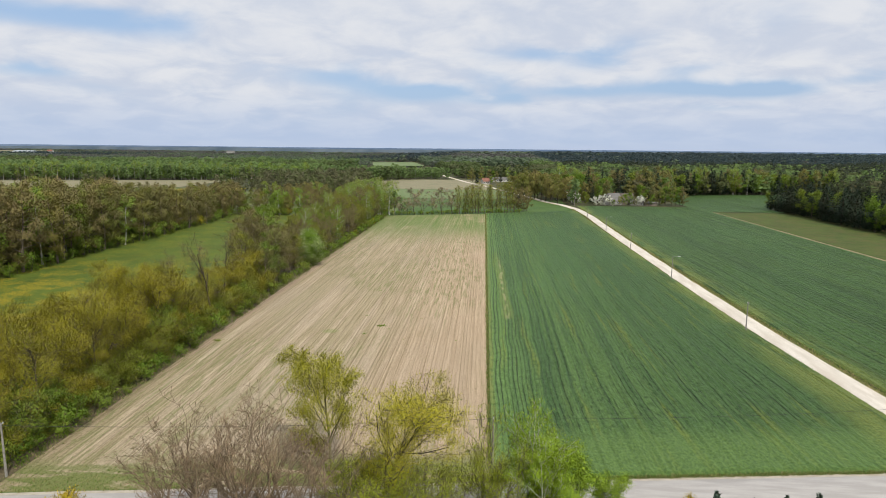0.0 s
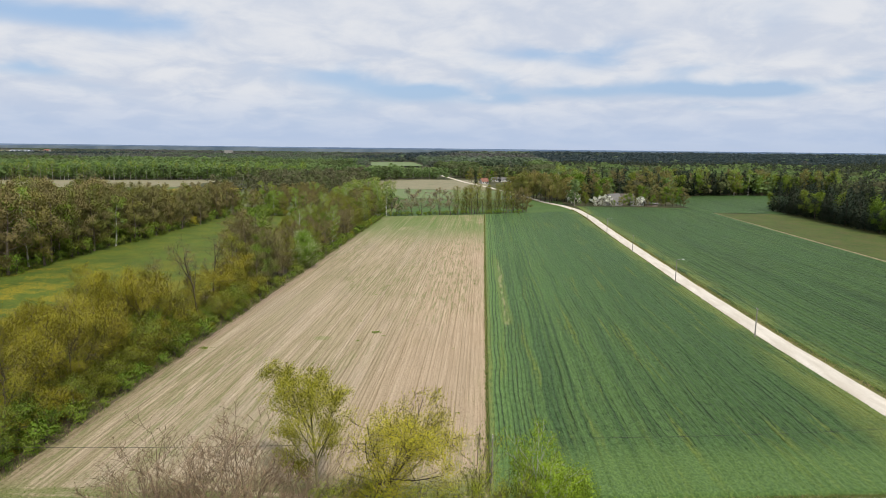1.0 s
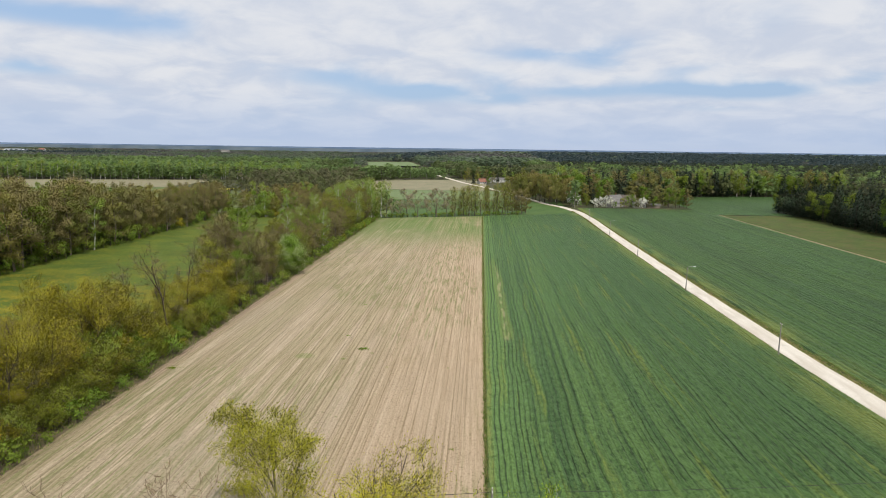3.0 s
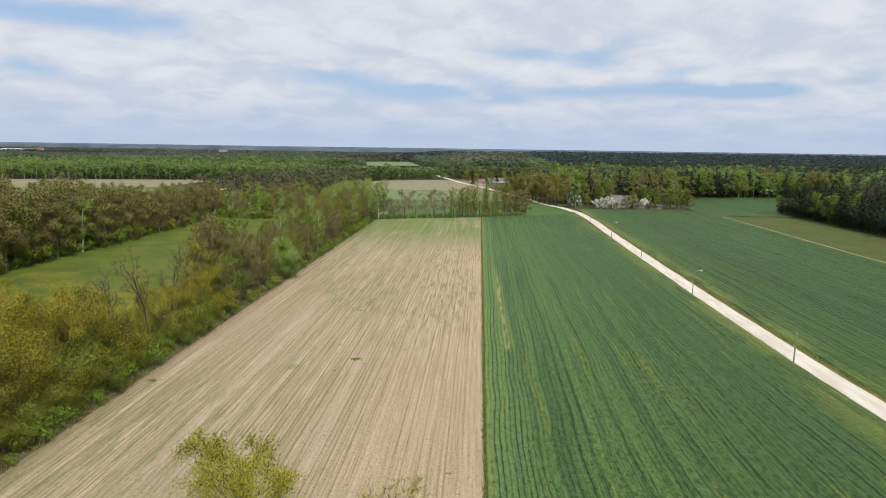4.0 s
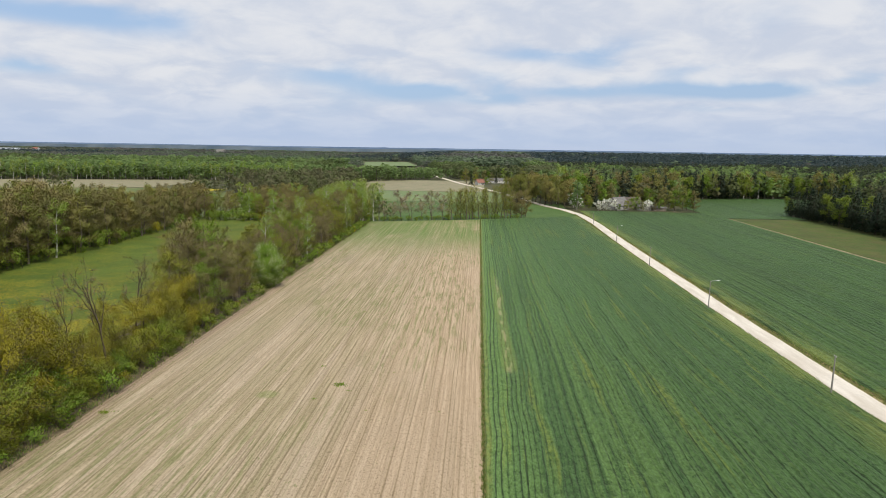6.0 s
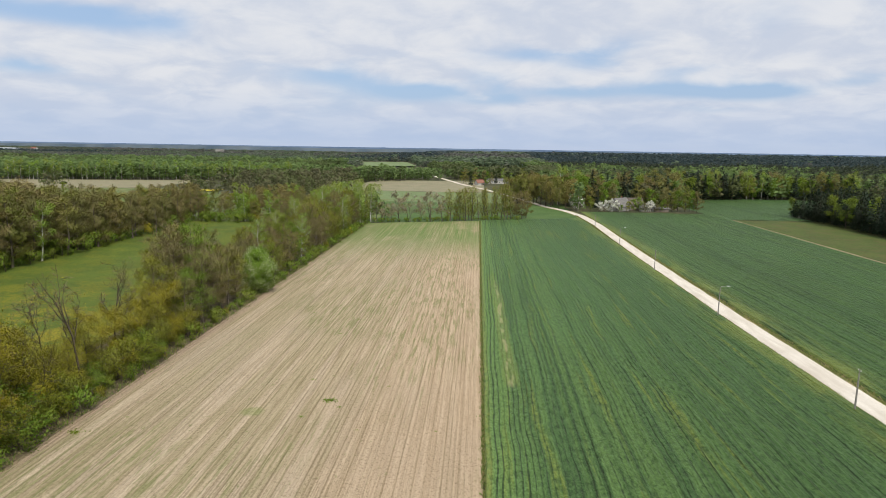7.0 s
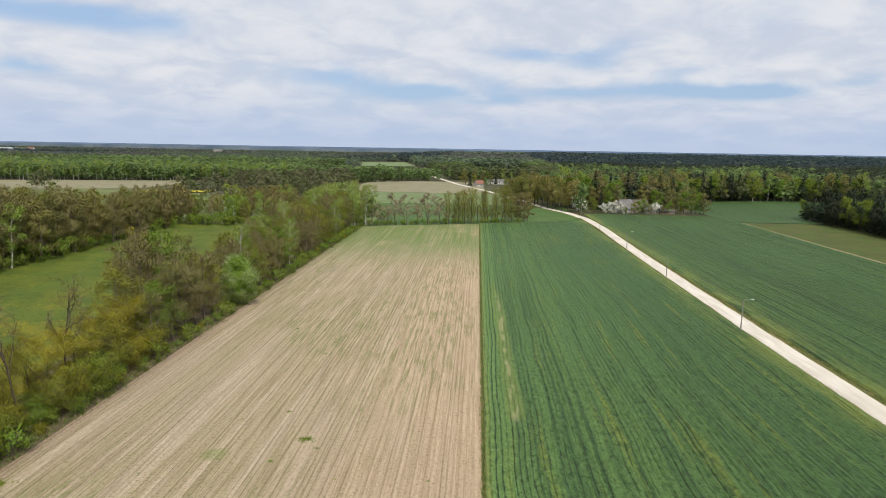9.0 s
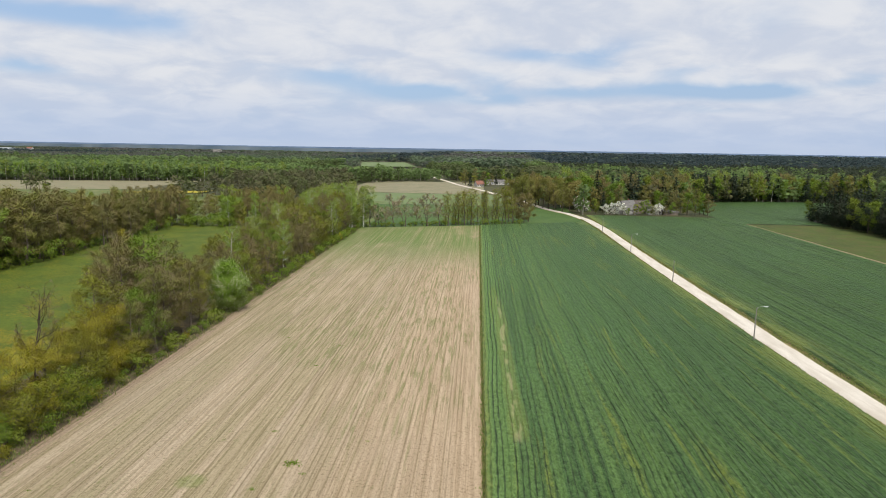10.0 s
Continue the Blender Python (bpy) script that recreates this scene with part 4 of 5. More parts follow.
# kinds seen only from afar
ALDER_FAR = [tree_kind(221 + i, 18.0, 4.4, 0.07, 18, 0.40, 3, column, BARK, LEAF_ALDER if i == 1 else LEAF_BUD, 4600, 0.21, 320, TWIG, 0.6, far=True, fine=1.4, twig_len=1.4, slim=0.55) for i in range(3)]
OLIVE_FAR = [tree_kind(251 + i, 15.5, 4.9, 0.12, 13, 0.5, 3, round_top, BARK, LEAF_GREEN if i else LEAF_OLIVE, 3000, 0.26, 120, TWIG, 0.65, slim=0.55, far=True, fine=1.4) for i in range(2)]
BIRCH_FAR = [tree_kind(321 + i, 20.0, 3.8, 0.22, 14, 0.55, 3, column, BARK_BIRCH, LEAF_BIRCH, 2800, 0.25, 100, TWIG, 0.6, 0.3, thick=0.010, far=True, fine=1.4, slim=0.55) for i in range(3)]
TALL_THIN = [tree_kind(551 + i, 19.0, 2.7, 0.10, 22, 0.6, 4, column, BARK, LEAF_OLIVE if i else LEAF_SCRUB, 2200, 0.2, 240, TWIG_PALE, 0.7, thick=0.011, far=True, fine=1.5, twig_len=1.2) for i in range(2)]
BLOSSOM_TREE = [tree_kind(601, 8.5, 4.4, 0.15, 12, 0.4, 3, round_top, BARK, BLOSSOM, 900, 0.38, 60, TWIG, 0.5, stems=2, extra=[(LEAF_GREEN, 200, 0.3)], slim=0.5, far=True)]
PINKISH = [tree_kind(611 + i, 12.0, 3.8, 0.22, 12, 0.55, 3, round_top, BARK, BLOSSOM_PINK, 700, 0.3, 380, TWIG_PALE, 0.6, stems=2, extra=[(LEAF_OLIVE, 260, 0.26)], far=True, fine=1.8) for i in range(2)]

ROADSIDE = [tree_kind(171 + i, 18.0, 5.4, 0.16, 16, 0.55, 4, round_top, BARK_DARK, LEAF_ALDER, 3600, 0.25, 420, TWIG, 0.65, far=True, fine=1.4, twig_len=1.4, slim=0.55) for i in range(2)]
LOCUST_BARE = [tree_kind(161 + i, 20.0, 4.0, 0.45, 0, 0, 0, None, BARK_DARK, LEAF_LOCUST, 420, 0.12, 700, TWIG, 0.4, stems=1, thick=0.0105, twig_len=0.8, fine=0.9, clump=0.4,
                         fork=dict(angle=0.9, kids=(8, 5, 3), up=0.06, gnarl=0.15, ratio=0.42, splay=0.2)) for i in range(2)]

rt = np.random.RandomState(77)


def along(y0, y1, gap, rs):
    out, y = [], y0
    while y < y1:
        out.append(y)
        y += gap * rs.uniform(0.7, 1.3)
    return out


# the hedgerow between the soil field and the meadow: thin locusts over scrub near the road, alders and birches further on
LOCUST_WORDS, SCRUB_WORDS = "half-bare locust tree with sparse yellow-green leaves", "dense scrub tree with yellow-green spring leaves"
ALDER_WORDS, MAPLE_WORDS, BIRCH_WORDS = "brownish alder tree with small spring leaves", "leafy olive-green hedgerow tree", "white-stemmed birch tree in fresh leaf"
for y in along(75, 182, 3.6, rt):
    plant(SCRUB[(0, 2, 2, 1, 2, 0)[rt.randint(6)]], "scrub_tree", -67.4 + rt.normal(0, 0.7), y, SCRUB_WORDS, "hedgerow trees", rt, rt.uniform(0.75, 1.15))
for dx, gap, y1, low, high in ((-70.2, 4.8, 180, 0.82, 1.05), (-77.5, 5.8, 152, 0.85, 1.12), (-84.5, 7.0, 134, 0.72, 1.0), (-92.0, 9.0, 118, 0.55, 0.8)):
    for y in along(77, y1, gap, rt):
        low_here = (0.76 if y > 136 else 1.0) * (0.8 if y < 84 else 1.0)
        if rt.uniform() < 0.8:
            plant(LOCUST[rt.randint(3)], "locust_tree", dx + rt.normal(0, 1.3), y, LOCUST_WORDS, "hedgerow trees", rt, rt.uniform(low, high) * low_here)
        else:
            plant(SCRUB[(0, 2)[rt.randint(2)]], "scrub_tree", dx + rt.normal(0, 1.3), y, SCRUB_WORDS, "hedgerow trees", rt, rt.uniform(1.0, 1.5) * low_here)
for row, (dx, gap) in enumerate(((-67.8, 4.8), (-73.2, 4.8), (-79.5, 5.6))):
    for y in along(180 + row * 2.5, 398, gap, rt):
        x = dx + rt.normal(0, 0.8)
        if row == 0 and abs(y - 221.5) < 8 or row == 2 and (y < 188 or 214 < y < 244):
            continue
        if row == 1 and abs(y - 221.5) < 5:
            x -= 2.0
        u, late = rt.uniform(), max(0, (y - 262) / 138)
        k, nm, lb = ((ALDER[rt.randint(3)], "alder_tree", ALDER_WORDS) if u < 0.56 - 0.3 * late else (OLIVE[0 if rt.uniform() < 0.72 else 1], "field_maple", MAPLE_WORDS) if u < 0.92 - 0.3 * late or y < 240 else
                     (BIRCH[rt.randint(3)], "birch_tree", BIRCH_WORDS))
        size = np.interp(y, [180, 188, 207, 214, 232, 262, 400], [1.0, 1.26, 1.26, 0.95, 0.92, 0.98, 1.2]) * (1.12 if nm == "field_maple" else 1.0)
        plant(k, nm, x, y, lb, "hedgerow trees", rt, size * rt.uniform(0.85, 1.12) * (0.82 if row == 0 else 1.0))
for y in along(74, 400, 3.4, rt):
    if abs(y - 221) > 5:
        plant(BUSH[int(rt.uniform() < 0.12)], "bush", -64.6 + rt.normal(0, 0.5), y, "dense dark green bush at the hedge foot", "hedge foot bushes", rt, rt.uniform(0.35, 1.05), category="bush")

for x, y, s, k in ((-69, 80, 1.25, 1), (-72, 84, 1.3, 1), (-67.5, 122, 1.5, 1), (-70, 127, 1.6, 1)):
    plant(SCRUB[k], "scrub_tree", x, y, "dense fresh-green tree in the hedge", "hedgerow trees", rt, s)

# the gnarled locusts that stand clear of the hedge top
for x, y, s, k in ((-74, 92, 0.72, 0), (-71, 104, 0.75, 1), (-77, 113, 0.8, 0), (-72, 126, 0.85, 1), (-86, 118, 0.62, 0), (-80.6, 153, 0.86, 1), (-74, 137, 0.8, 0)):
    plant(LOCUST_BARE[k], "locust_tree", x, y, "gnarled dark-stemmed locust tree, almost bare", "hedgerow trees", rt, s)
plant(LOCUST_BARE[0], "locust_tree", -68.6, 145.5, "gnarled tall locust tree, almost bare", "hedgerow trees", rt, 1.12)
plant(LOCUST_BARE[1], "locust_tree", -70.3, 158.5, "gnarled tall locust tree, almost bare", "hedgerow trees", rt, 1.08)

# birches at the far corner of the field
for x, y, s in ((-62.5, 399, 1.15), (-66, 403, 1.2), (-69, 396, 1.15), (-71, 405, 1.22), (-60.5, 404, 1.1), (-75, 400, 1.2), (-67, 390, 1.1), (-73, 392, 1.15), (-79, 396, 1.15), (-64, 407, 1.1), (-77, 386, 1.1), (-83, 403, 1.15)):
    plant(BIRCH[rt.randint(3)], "birch_tree", x, y, "tall white-stemmed birch tree at the field corner", "corner birches", rt, s)

# the row along the far end of the soil field
for x, k, s, lb in ((-56, 1, 0.7, 0), (-46.5, 0, 1.05, 0), (-41, 1, 1.0, 0), (-35, 0, 0.85, 0), (-29, 1, 1.05, 0), (-22.5, 0, 1.0, 0), (-51, 0, 0.6, 0)):
    plant(PINKISH[k], "fruit_tree", x, 419 + x * 0.34, "old fruit tree with dull pinkish blossom", "orchard row", rt, s * 1.38)
for x in (-19, -17.5, -15.5, -13.6, -12, -10, -8.5, -6.6, -5, -3.4, -1, 1.5, 3, 5, 7, 8.5, 11, 12.8, 15, 17, 19):
    plant(TALL_THIN[rt.randint(2)], "poplar_tree", x, 421 + x * 0.42 + rt.normal(0, 1.2), "tall thin half-bare tree at the field end", "field end trees", rt, rt.uniform(0.9, 1.18))
for x, y in ((20, 433), (23, 436), (26, 434), (29, 440)):
    plant(ALDER_FAR[rt.randint(3)], "alder_tree", x, y, "brownish alder tree with small spring leaves", "field end trees", rt, rt.uniform(0.85, 1.0))
for x in np.arange(-60, 24, 2.2):
    plant(BUSH[0], "bush", x + rt.normal(0, 0.8), 419.5 + x * 0.36, "low scrubby bush at the field end", "field end bushes", rt, rt.uniform(0.4, 0.8), category="bush")

# the alder wood beyond the meadow
for x in np.arange(-160.5, -204, -6.2):
    for y in np.arange(150, 404, 6.0):
        if y > 330 and x < -176 or y > 400:
            continue
        if rt.uniform() < (1.0 if x > -180 else 0.85):
            u = rt.uniform()
            k, nm, lb, s = ((ALDER_FAR[rt.randint(3)], "alder_tree", "tall brownish alder tree in a dense wood", 1.12) if u < (0.84 if x > -176 else 0.3) else
                            (BIRCH_FAR[rt.randint(3)], "birch_tree", "white-stemmed birch tree in fresh leaf", 0.95) if u < (0.90 if x > -176 else 0.5) else
                            (OLIVE_FAR[rt.randint(2)], "maple_tree", "leafy olive-green woodland tree", 1.15))
            plant(k, nm, x + rt.normal(0, 2), y + rt.normal(0, 2.2), lb, "alder wood trees", rt, s * rt.uniform(0.85, 1.12) * (1.38 - 0.45 * min(1, max(0, (y - 230) / 110))))
for y in along(150, 388, 5.5, rt):
    plant(BUSH[int(rt.uniform() < 0.05)], "bush", -158.5 + rt.normal(0, 1.2), y, "leafy green bush at the wood's edge", "wood edge bushes", rt, rt.uniform(0.7, 1.7), category="bush")

# the trees that close the meadow's far end
for _ in range(120):
    x, y = rt.uniform(-175, -76), rt.uniform(386, 500)
    if x > -100 and y > 425 and rt.uniform() < 0.6:
        continue
    u = rt.uniform()
    k, nm, lb = ((ALDER_FAR[rt.randint(3)], "alder_tree", "tall brownish alder tree in a dense wood") if u < 0.5 else
                 (BIRCH_FAR[rt.randint(3)], "birch_tree", "white-stemmed birch tree in fresh leaf") if u < 0.72 else (OLIVE_FAR[rt.randint(2)], "maple_tree", "leafy olive-green woodland tree"))
    plant(k, nm, x, y, lb, "meadow end trees", rt, rt.uniform(0.62, 0.92))

for _ in range(60):
    plant(BUSH[int(rt.uniform() < 0.06)], "bush", rt.uniform(-160, -88), rt.uniform(382, 398), "leafy green bush at the meadow's end", "meadow end bushes", rt, rt.uniform(0.7, 1.6), category="bush")

# dark wood along the fallow strip
for x0, keep in ((214, 1.0), (220, 0.9), (227, 0.8), (235, 0.7), (244, 0.6)):
    for y in np.arange(300, 482, 5.5):
        if rt.uniform() < keep:
            edge = 214 + max(0, (345 - y)) * 0.02
            u = rt.uniform() * (1.0 if y < 370 else 0.8) + (0.25 if y < 360 and x0 > 216 else 0)
            k, nm, lb = ((PINE[rt.randint(2)], "spruce_tree", "dark conifer at the wood's edge") if u < 0.7 else (OLIVE_FAR[1], "maple_tree", "leafy green woodland tree") if u < 1.0 else
                         (BIRCH_FAR[rt.randint(3)], "birch_tree", "white-stemmed birch tree in fresh leaf"))
            plant(k, nm, x0 + edge - 214 + rt.normal(0, 1.3), y + rt.normal(0, 1.4), lb, "dark wood trees", rt, rt.uniform(0.85, 1.25))

# brown trees along the bend of the gravel road
for x, y, s in ((30, 545, 1.25), (36, 552, 1.3), (43, 548, 1.25), (47, 532, 1.25), (52, 540, 1.3), (56, 528, 1.2), (61, 536, 1.25), (64, 516, 1.1), (70, 522, 1.15), (28, 560, 1.2), (24, 552, 1.1), (58, 506, 1.0), (66, 548, 1.25), (40, 568, 1.25),
                (33, 538, 1.15), (39, 541, 1.2), (50, 524, 1.1), (34, 562, 1.25), (46, 556, 1.3), (57, 550, 1.25), (73, 534, 1.15), (22, 566, 1.1), (31, 572, 1.2), (67, 530, 1.15), (53, 515, 1.05)):
    plant(ROADSIDE[rt.randint(2)], "alder_tree", x, y, "brown-crowned alder tree beside the gravel road", "gravel road trees", rt, s)

# farmstead garden
for x, y, s in ((84, 492, 0.8), (88, 494, 0.9), (93, 493, 1.0), (96.5, 494, 0.75), (119.5, 498, 0.8), (123, 499, 0.85), (74, 512, 0.9), (71, 522, 1.05), (68, 505, 0.7)):
    plant(BLOSSOM_TREE[0], "cherry_tree", x, y, "cherry tree in full white blossom", "farm garden trees", rt, s)
for x, y, s, k in ((79, 496, 0.7, OLIVE_FAR[1]), (108.5, 493, 0.62, OLIVE_FAR[1]), (104.5, 491, 0.5, OLIVE_FAR[0]), (113, 496, 0.68, OLIVE_FAR[1]), (99, 490, 0.34, OLIVE_FAR[1]), (116.5, 494, 0.42, ALDER_FAR[1]), (130, 498, 0.6, OLIVE_FAR[1]), (126, 497, 0.4, ALDER_FAR[2]), (133, 503, 0.75, ALDER_FAR[0]), (138, 502, 0.8, ALDER_FAR[1]), (142, 502, 1.0, OLIVE_FAR[1]), (147, 501, 1.0, ALDER_FAR[1]), (151, 504, 0.95, OLIVE_FAR[1]), (155, 500, 0.8, ALDER_FAR[2]),
                   (154, 505, 0.6, OLIVE_FAR[1]), (136, 512, 0.9, ALDER_FAR[2]), (100, 520, 1.0, ALDER_FAR[0]), (92, 516, 0.9, OLIVE_FAR[1]), (110, 522, 1.0, PINE[0]), (86, 508, 0.8, PINE[1]), (128, 520, 1.0, OLIVE_FAR[1]), (76, 530, 1.0, OLIVE_FAR[0]), (82, 520, 0.9, ALDER_FAR[1]), (146, 518, 0.95, ALDER_FAR[0]), (118, 525, 1.05, ALDER_FAR[1])):
    plant(k, "garden_tree", x, y, "dark leafy garden tree round the farmstead", "farm garden trees", rt, s)

# the white-flowering chestnut in the hedge
CHESTNUT = tree_kind(701, 13.0, 4.9, 0.05, 44, 0.3, 8, round_top, BARK_DARK, LEAF_CHESTNUT, 24000, 0.19, 0, None, 0.7, extra=[(BLOSSOM_CREAM, 4200, 0.17)], slim=0.55)
plant(CHESTNUT, "chestnut_tree", -64.8, 221.5, "dense green chestnut tree covered with white blossom", "", rt, 1.0)

# foreground trees between the camera and the tarred road
BARE = [tree_kind(801 + i, 19.5, 6.6, 0.2, 0, 0, 0, None, BARK_TAN, LEAF_ALDER, 250, 0.08, 1900, TWIG_PALE, 0.3, stems=4, twig_len=0.7, thick=0.0125, fine=0.8,
                  fork=dict(angle=0.55, kids=(8, 5, 4), up=0.11, gnarl=0.13, ratio=0.54, splay=0.34)) for i in range(2)]
for x, y, s, a, k in ((-24.5, 57.0, 1.04, 0.3, 0), (-30.5, 58.0, 0.96, 1.9, 1), (-19.5, 60.0, 0.92, 3.6, 1), (-34.5, 58.5, 0.76, 5.0, 0), (-27.0, 62.0, 0.9, 4.1, 0)):
    plant(BARE[k], "bare_tree", x, y, "leafless grey-brown tree with upswept twigs", "foreground trees", rt, s, spin=a)
YOUNG = tree_kind(827, 17.8, 5.0, 0.16, 0, 0, 0, None, BARK_OLIVE, LEAF_YOUNG, 30000, 0.1, 900, TWIG, 0.45, stems=1, fine=0.6, slim=0.5, clump=0.8, fork=dict(angle=0.72, kids=(20, 6, 4), up=0.10, gnarl=0.08, ratio=0.46, splay=0.12))
plant(YOUNG, "ash_tree", -20.9, 75.8, "slender tree with airy yellow-green new leaves", "foreground trees", rt, 1.0)
WILLOW = tree_kind(839, 18.2, 7.0, 0.05, 0, 0, 0, None, BARK_DARK, LEAF_WILLOW, 34000, 0.10, 1400, TWIG, 0.5, stems=1, wind=0.35, fine=0.6, slim=0.34, clump=0.85, extra=[(LEAF_YOUNG, 9000, 0.095)], fork=dict(angle=0.75, kids=(22, 7, 4), up=0.09, gnarl=0.07, ratio=0.46, splay=0.14))
plant(WILLOW, "willow_tree", -13.2, 66.4, "windswept willow with ochre-yellow young leaves", "foreground trees", rt, 1.0, spin=0.0)
SPRING = tree_kind(843, 15.8, 3.4, 0.12, 0, 0, 0, None, BARK_BIRCH, LEAF_BRIGHT, 15000, 0.095, 400, TWIG, 0.36, stems=2, wind=0.25, fine=0.6, slim=0.5, clump=0.8, fork=dict(angle=0.55, kids=(12, 5, 3), up=0.08, gnarl=0.06, ratio=0.4, splay=0.08))
for x, y, s, a in ((3.6, 65.8, 1.0, 0.2), (5.9, 63.6, 0.86, 4.0)):
    plant(SPRING, "young_birch", x, y, "young birch with bright green spring leaves", "foreground trees", rt, s, spin=a)
HORNBEAM = tree_kind(847, 11.5, 3.6, 0.06, 0, 0, 0, None, BARK_DARK, LEAF_BRIGHT, 16000, 0.11, 200, TWIG, 0.42, stems=2, fine=0.6, slim=0.5, fork=dict(angle=0.7, kids=(12, 5, 3), up=0.05, gnarl=0.08, ratio=0.42, splay=0.1), extra=[(LEAF_GREEN, 8000, 0.11)])
for x, y, s in ((8.6, 64.6, 0.98), (12.8, 66.0, 0.66), (6.6, 68.5, 0.9)):
    plant(HORNBEAM, "young_hornbeam", x, y, "dense bright green young tree beside the tarred road", "foreground trees", rt, s)
THIN = tree_kind(851, 14.2, 3.4, 0.2, 0, 0, 0, None, BARK, LEAF_LIME, 6500, 0.095, 500, TWIG, 0.36, stems=3, fine=0.6, slim=0.5, clump=0.6, fork=dict(angle=0.55, kids=(7, 5, 3), up=0.1, gnarl=0.1, ratio=0.52, splay=0.16))
for x, y, s in ((-1.4, 66.2, 1.0), (0.9, 64.0, 0.9)):
    plant(THIN, "young_maple", x, y, "thin young tree with sparse yellow-green leaves", "foreground trees", rt, s)
OCHRE = tree_kind(855, 10.5, 4.4, 0.05, 0, 0, 0, None, BARK, LEAF_LIME, 11000, 0.095, 600, TWIG, 0.4, stems=5, fine=0.6, slim=0.45, clump=0.7, fork=dict(angle=0.55, kids=(7, 5, 3), up=0.1, gnarl=0.1, ratio=0.55, splay=0.4))
for x, y, s in ((-15.0, 65.5, 0.9), (-4.8, 63.8, 0.95), (-13.0, 61.5, 0.95), (-8.0, 62.0, 0.9), (-17.5, 68.0, 0.7)):
    plant(OCHRE, "sallow_bush", x, y, "tall sallow bush with yellow-green new leaves", "foreground trees", rt, s)
GOLD = tree_kind(861, 4.2, 2.6, 0.02, 14, 0.8, 6, round_top, BARK_DARK, LEAF_WILLOW, 2600, 0.14, 120, TWIG, 0.4, stems=3)
plant(GOLD, "golden_bush", -47.5, 62.0, "round bush with golden-yellow spring leaves", "", rt, 1.0, category="bush")
LITTLE = conifer_kind(871, 4.6, 1.35, LEAF_SPRUCE, layers=13)
for x, y, s in ((27.2, 71.0, 0.72), (31.4, 70.6, 0.6), (35.4, 71.0, 0.68), (39.4, 71.6, 0.7), (46.6, 71.6, 0.6)):
    plant(LITTLE, "little_spruce", x, y, "small blue-green spruce in a planted row", "spruce row", rt, s)
plant(GOLD, "golden_bush", 23.3, 69.5, "round bush with golden-yellow spring leaves", "", rt, 0.7, category="bush")


# edges of the further woods, tree by tree
for x in np.arange(160, 352, 5.0):
    for back in (2.0, 8.0):
        u = rt.uniform()
        # the share of conifers is raised to darken this edge like a cloud's shadow
        kk = BIRCH_FAR[rt.randint(3)] if u < 0.12 else PINE[rt.randint(2)] if u < 0.45 else ALDER_FAR[rt.randint(3)] if u < 0.72 else OLIVE_FAR[1]
        plant(kk, "wood_edge_tree", x + rt.normal(0, 1.5), np.interp(x, [150, 185, 281, 350], [570, 613, 641, 645]) + back + rt.normal(0, 1.5), "tall pale-stemmed tree at the far wood's edge", "far wood edge", rt, rt.uniform(1.15, 1.4))
for x in np.arange(62, 162, 6.0):
    for back in (0, 9.0):
        u = rt.uniform()
        kk = ALDER_FAR[rt.randint(3)] if u < 0.35 else OLIVE_FAR[1] if u < 0.65 else BIRCH_FAR[rt.randint(3)] if u < 0.73 else PINE[rt.randint(2)]
        plant(kk, "wood_edge_tree", x + rt.normal(0, 1.5), 538 + back + rt.normal(0, 3) + max(0, x - 125) * 0.6, "tall dark tree behind the farmstead", "trees behind the farm", rt, rt.uniform(1.15, 1.6))
for x in np.arange(-620, -225, 7.0):
    plant(BIRCH_FAR[rt.randint(3)], "birch_tree", x + rt.normal(0, 1.5), np.interp(x, [-620, -579, -349, -230], [706, 715, 774, 792]) + rt.normal(0, 2), "slender white-stemmed birch at the wood's edge", "birch wood edge", rt, rt.uniform(0.95, 1.2))
for _ in range(46):
    x, y = rt.uniform(-420, -235), rt.uniform(330, 560)
    plant(BUSH[rt.randint(2)] if rt.uniform() < 0.5 else OLIVE_FAR[1], "bush", x, y, "leafy green bush on rough grassland", "grassland bushes", rt, rt.uniform(0.4, 0.75), category="bush")


